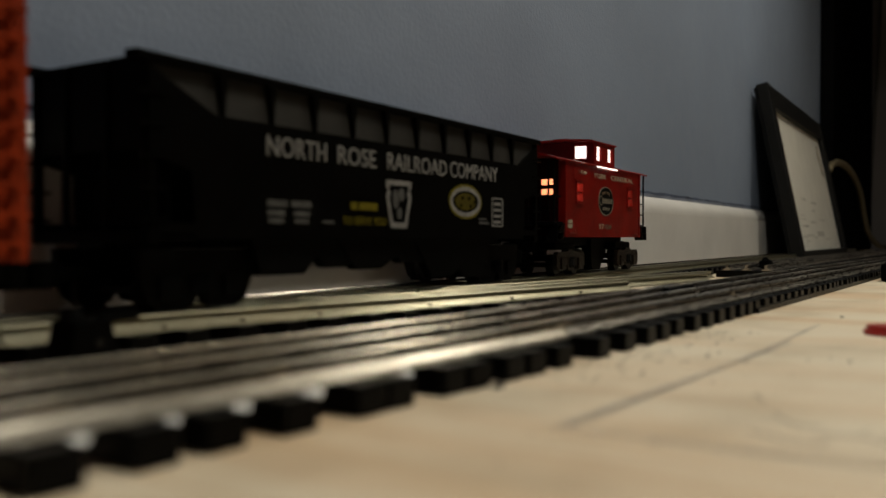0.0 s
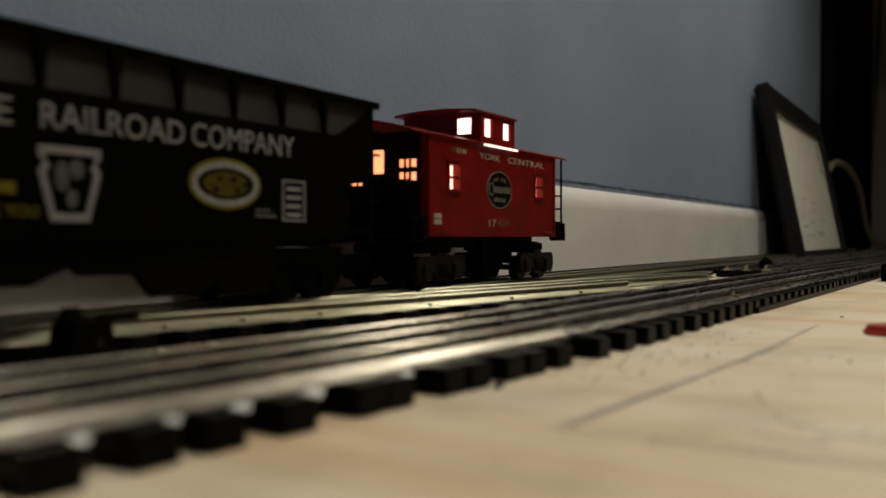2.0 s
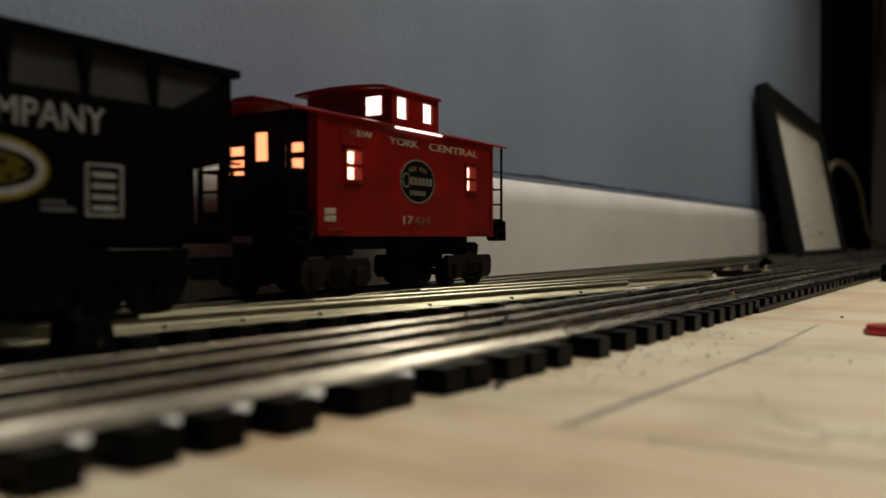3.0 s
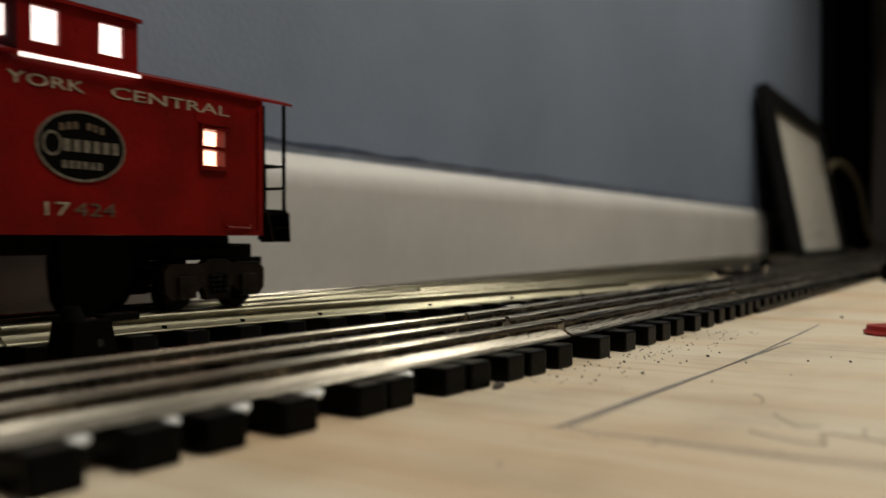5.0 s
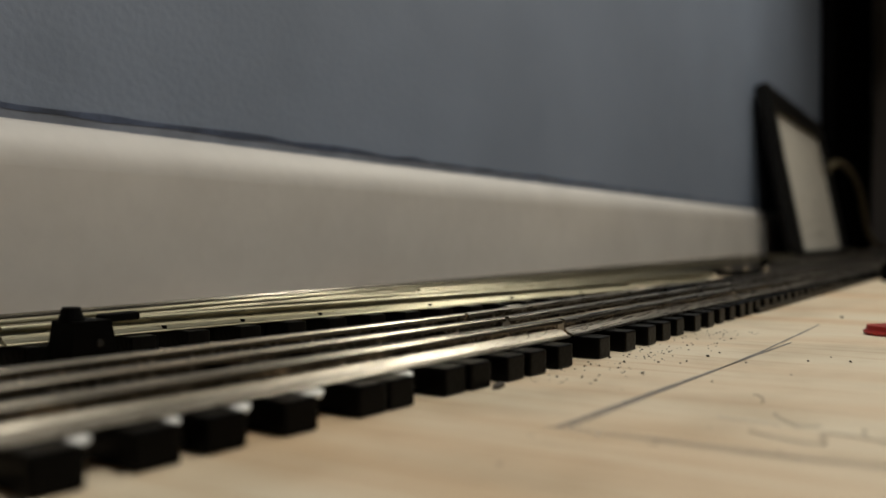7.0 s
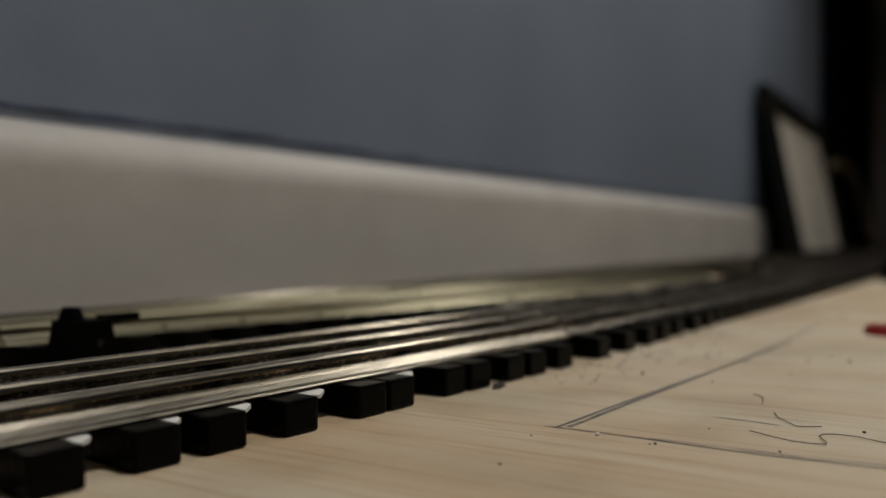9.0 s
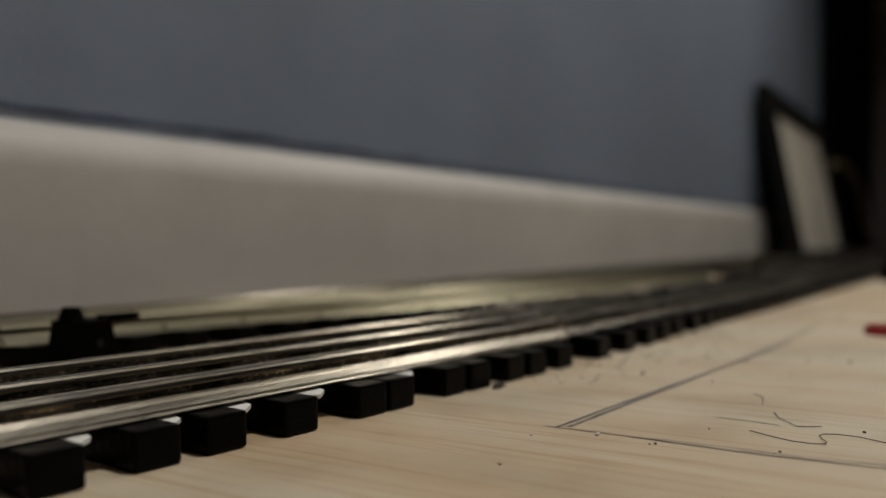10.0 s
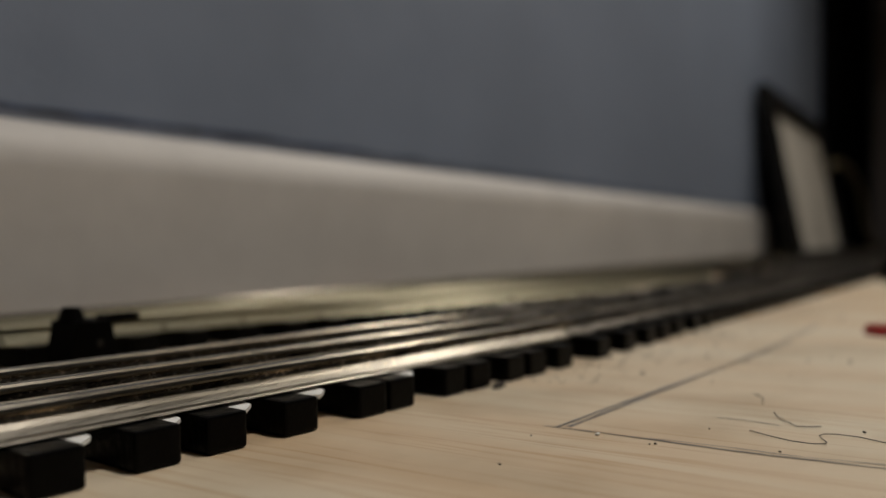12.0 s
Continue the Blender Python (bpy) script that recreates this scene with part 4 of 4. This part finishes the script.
part("frame_bar", boxes((-FW + FB, FW - FB, 0.001, 0.018, FH - 0.036, FH), bevel=0.002), M_FRAME, frame_thing)
sheet = part("sheet", boxes((-FW + FB, FW - FB, 0.009, 0.011, 0.016, FH - 0.036)), M_PAPER, frame_thing, "pale paper sheet with faint drawing")
r = random.Random(9)
dr = bmesh.new()
for i in range(16):
    a, z = r.uniform(-FW + 0.06, FW - 0.16), r.uniform(0.03, 0.12)
    box(dr, a, a + r.uniform(0.03, 0.1), 0.0086, 0.0089, z, z + r.uniform(0.001, 0.004))
part("drawing", dr, M_GREY, sheet, "faint grey drawing lines")
part("drawing", tube([(FW - 0.075, 0.0086, 0.225), (FW - 0.080, 0.0086, 0.205), (FW - 0.070, 0.0086, 0.175), (FW - 0.055, 0.0086, 0.165)], 0.0016, 5), M_CABLE, sheet, "brown curved pen stroke")
part("back", boxes((-FW + 0.004, FW - 0.004, 0.0185, 0.022, 0.004, FH - 0.004)), M_FRAME, frame_thing)
cable = [(1.935, 0.246, 0.175), (1.998, 0.246, 0.194), (2.09, 0.246, 0.207), (2.185, 0.246, 0.211), (2.29, 0.246, 0.209), (2.396, 0.246, 0.201), (2.48, 0.245, 0.187), (2.547, 0.244, 0.169),
         (2.60, 0.243, 0.141), (2.64, 0.242, 0.110), (2.67, 0.240, 0.085), (2.70, 0.238, 0.060), (2.77, 0.232, 0.035), (2.86, 0.222, 0.014), (2.96, 0.21, 0.008)]
tagged(new("power_cable", mesh_of("power_cable", tube(cable, 0.0075), M_CABLE, True)), "beige power cable looping down behind the picture frame", "cable")
hang = [(3.03, 0.245 - 0.02 * math.sin(i / 3.0), 1.6 - 0.12 * i) for i in range(13)]
tagged(new("wall_cable", mesh_of("wall_cable", tube(hang, 0.006), M_CABLE_DARK, True)), "thin dark cable hanging on the end wall", "cable")

cap = empty("bottle_cap", pose(0.345, 0.0225, 0.0), "small red plastic cap lying on the board", "cap")
bm = bmesh.new()
disc(bm, 0, 0, 0.0017, 0.0085, 0.0034, "z", 28, 0.0078)
part("cap_body", bm, M_CAP, cap)
part("cap_rim", tube([(0.0083 * math.cos(2 * math.pi * i / 24), 0.0083 * math.sin(2 * math.pi * i / 24), 0.0011) for i in range(25)], 0.0008, 6), M_CAP, cap)


def stroke(points, width, seed):
    """A drawn line on the board, uneven in width and slightly wavering."""
    q = random.Random(seed)
    bm = bmesh.new()
    prev = None
    for (xa, ya), (xb, yb) in zip(points, points[1:]):
        n = max(2, int(math.hypot(xb - xa, yb - ya) / 0.006))
        nx, ny = -(yb - ya), xb - xa
        ln = math.hypot(nx, ny) or 1
        for i in range(n + 1):
            u = i / n
            w = width * q.uniform(0.5, 1.1)
            o = q.uniform(-0.00012, 0.00012)
            c = (xa + (xb - xa) * u + nx / ln * o, ya + (yb - ya) * u + ny / ln * o)
            cur = [bm.verts.new((c[0] + nx / ln * w / 2, c[1] + ny / ln * w / 2, 0.00012)), bm.verts.new((c[0] - nx / ln * w / 2, c[1] - ny / ln * w / 2, 0.00012))]
            if prev:
                bm.faces.new((prev[0], cur[0], cur[1], prev[1]))
            prev = cur
    bmesh.ops.recalc_face_normals(bm, faces=bm.faces)
    return bm


def drawn(points, width, seed, label):
    tagged(new("pencil_line", mesh_of("pencil_line", stroke(points, width, seed), M_PENCIL)), label, "pencil mark", "pencil lines")


LONG, ACROSS, HAIR = "straight pencil line along the tracks on the board", "straight pencil line across the board", "curled dark thread lying on the board"
drawn([(0.1432, 0.0636), (0.1716, 0.0612), (0.2030, 0.0583), (0.2436, 0.0544), (0.3011, 0.0490)], 0.0009, 1, LONG)
drawn([(0.1448, 0.0618), (0.1836, 0.0590), (0.2300, 0.0553), (0.2738, 0.0527), (0.3705, 0.0497)], 0.0009, 2, LONG)
drawn([(0.1431, 0.0660), (0.1433, 0.0565), (0.1431, 0.0461), (0.1424, 0.0363), (0.1424, 0.0273), (0.1428, 0.0190), (0.1432, 0.0098), (0.1436, -0.030)], 0.0006, 3, ACROSS)
drawn([(0.1440, 0.0464), (0.1443, 0.0322), (0.1441, 0.0217), (0.1455, 0.0101), (0.1462, -0.010)], 0.0004, 4, ACROSS)
drawn([(0.1672, 0.0405), (0.1675, 0.0353), (0.1662, 0.0290)], 0.0004, 5, "faint short pencil smudge on the board")


def thread(points):
    path = [(x, y, 0.0003) for x, y in points]
    tagged(new("thread", mesh_of("thread", tube(path, 0.00009, 5), M_DIRT, True)), HAIR, "thread", "threads on the board")


thread([(0.1956, 0.0396), (0.1942, 0.0380), (0.1915, 0.0368), (0.1886, 0.0362), (0.1846, 0.0356)])
thread([(0.1769, 0.0319), (0.1723, 0.0302), (0.1691, 0.0280), (0.1662, 0.0262), (0.1668, 0.0243), (0.1683, 0.0221)])
thread([(0.1580, 0.0326), (0.1557, 0.0290), (0.1536, 0.0249), (0.1533, 0.0213), (0.1543, 0.0197), (0.1557, 0.0196), (0.1579, 0.0206), (0.1603, 0.0214),
        (0.1620, 0.0209), (0.1630, 0.0190), (0.1628, 0.0154), (0.1605, 0.0111), (0.1590, 0.0060)])


def crumb(x, y, size, seed, mat, label, name="crumb"):
    q = random.Random(seed)
    bm = bmesh.new()
    bmesh.ops.create_icosphere(bm, subdivisions=1, radius=size)
    for v in bm.verts:
        v.co *= q.uniform(0.65, 1.25)
        v.co.z = max(-size * 0.5, v.co.z * 0.7)
    ob = new(name, mesh_of(name, bm, mat))
    ob.matrix_basis = pose(x, y, size * 0.5, 0, 0, q.uniform(0, 360))
    return tagged(ob, label, "crumb", "crumbs on the board")


for i, (x, y, r_) in enumerate([(0.2523, 0.0639, 6), (0.2118, 0.0702, 5), (0.2335, 0.0728, 4), (0.2398, 0.0667, 3), (0.2452, 0.0517, 4), (0.2578, 0.0375, 4),
                                (0.2617, 0.0270, 5), (0.2299, 0.0374, 3), (0.1678, 0.0150, 4), (0.1455, 0.0253, 3), (0.1401, 0.0442, 3), (0.1396, 0.0450, 2),
                                (0.1565, 0.0394, 2), (0.1149, 0.0605, 3), (0.1347, 0.0647, 2), (0.2081, 0.0517, 3), (0.4074, 0.0455, 8), (0.2700, 0.0330, 3)]):
    crumb(x, y, r_ * 0.00010, i, M_DIRT, "tiny dark crumb of debris on the board")
q = random.Random(12)
for i in range(140):
    x = q.uniform(0.185, 0.33)
    y = 0.094 - 0.055 * (x - 0.2) - abs(q.gauss(0, 0.012)) - 0.003
    crumb(x, y, q.choice((0.00014, 0.00018, 0.00026, 0.00036)), 100 + i, M_DIRT, "tiny dark crumb of debris on the board")
for i in range(5):
    crumb(0.1722 + 0.0012 * i, 0.0925 + q.uniform(-0.0008, 0.0008), 0.0010, 200 + i, M_DIRT, "dark crumb of ballast beside the ties")
crumb(0.1412, 0.0549, 0.00055, 300, M_CHALK, "small white crumb beside the pencil line")
# white plates between the ties: bright glints under the rail, made as colour
for x, k in ((0.0768, 1.0), (0.0922, 1.0), (0.1062, 1.1), (0.1238, 1.15), (0.1515, 0.9)):
    bm = bmesh.new()
    cv = [bm.verts.new((a * k, b * k, c)) for a, b, c in ((-0.0050, 0.0046, 0.0063), (0.0036, 0.0046, 0.0063), (0.0034, -0.0002, 0.0056), (0.0012, -0.0016, 0.0052), (-0.0040, 0.0002, 0.0056))]
    cl = [bm.verts.new((v.co.x, v.co.y, v.co.z - 0.0007)) for v in cv]
    bm.faces.new(cv), bm.faces.new(cl)
    for i in range(5):
        bm.faces.new((cv[i], cv[(i + 1) % 5], cl[(i + 1) % 5], cl[i]))
    bmesh.ops.recalc_face_normals(bm, faces=bm.faces)
    part("rail_glint", bm, M_CHALK, near_track, "white plate standing for a glint under the rail").matrix_basis = pose(x - 0.0020, near_y(x) - GAUGE - 0.0048, 0.0003, 0, 0, -5.5)


# ---- movement ----
def motions():
    """The train rolls along the far track towards the camera's side and out of view."""
    walk(focus_mark, [(t, on_sight(d)) for t, d in FOCUS])
    unit = 0.21
    steps = [(0.0, 0.0), (0.5, -0.178), (1.0, -0.363), (1.5, -0.554), (2.0, -0.744), (2.5, -0.931), (3.0, -1.120), (4.0, -1.513), (5.0, -1.931),
             (5.5, -2.139), (6.0, -2.352), (7.0, -2.782), (9.0, -3.642), (12.0, -4.932)]
    for thing, x in ((hopper, HX), (caboose, CX), (boxcar, BX)):
        walk(thing, [(t, pose(x + unit * s, FAR_Y, HEAD_Z)) for t, s in steps])
    ts, ss = [t for t, _ in steps], [s for _, s in steps]
    times = [i * 12.0 / 180 for i in range(181)]
    for ws, wx in WHEELS:
        walk(ws, [(t, pose(wx, 0, 0.0063) @ pose(0, 0, 0, 0, math.degrees(unit * float(np.interp(t, ts, ss)) / 0.0063) % 360)) for t in times])


motions()
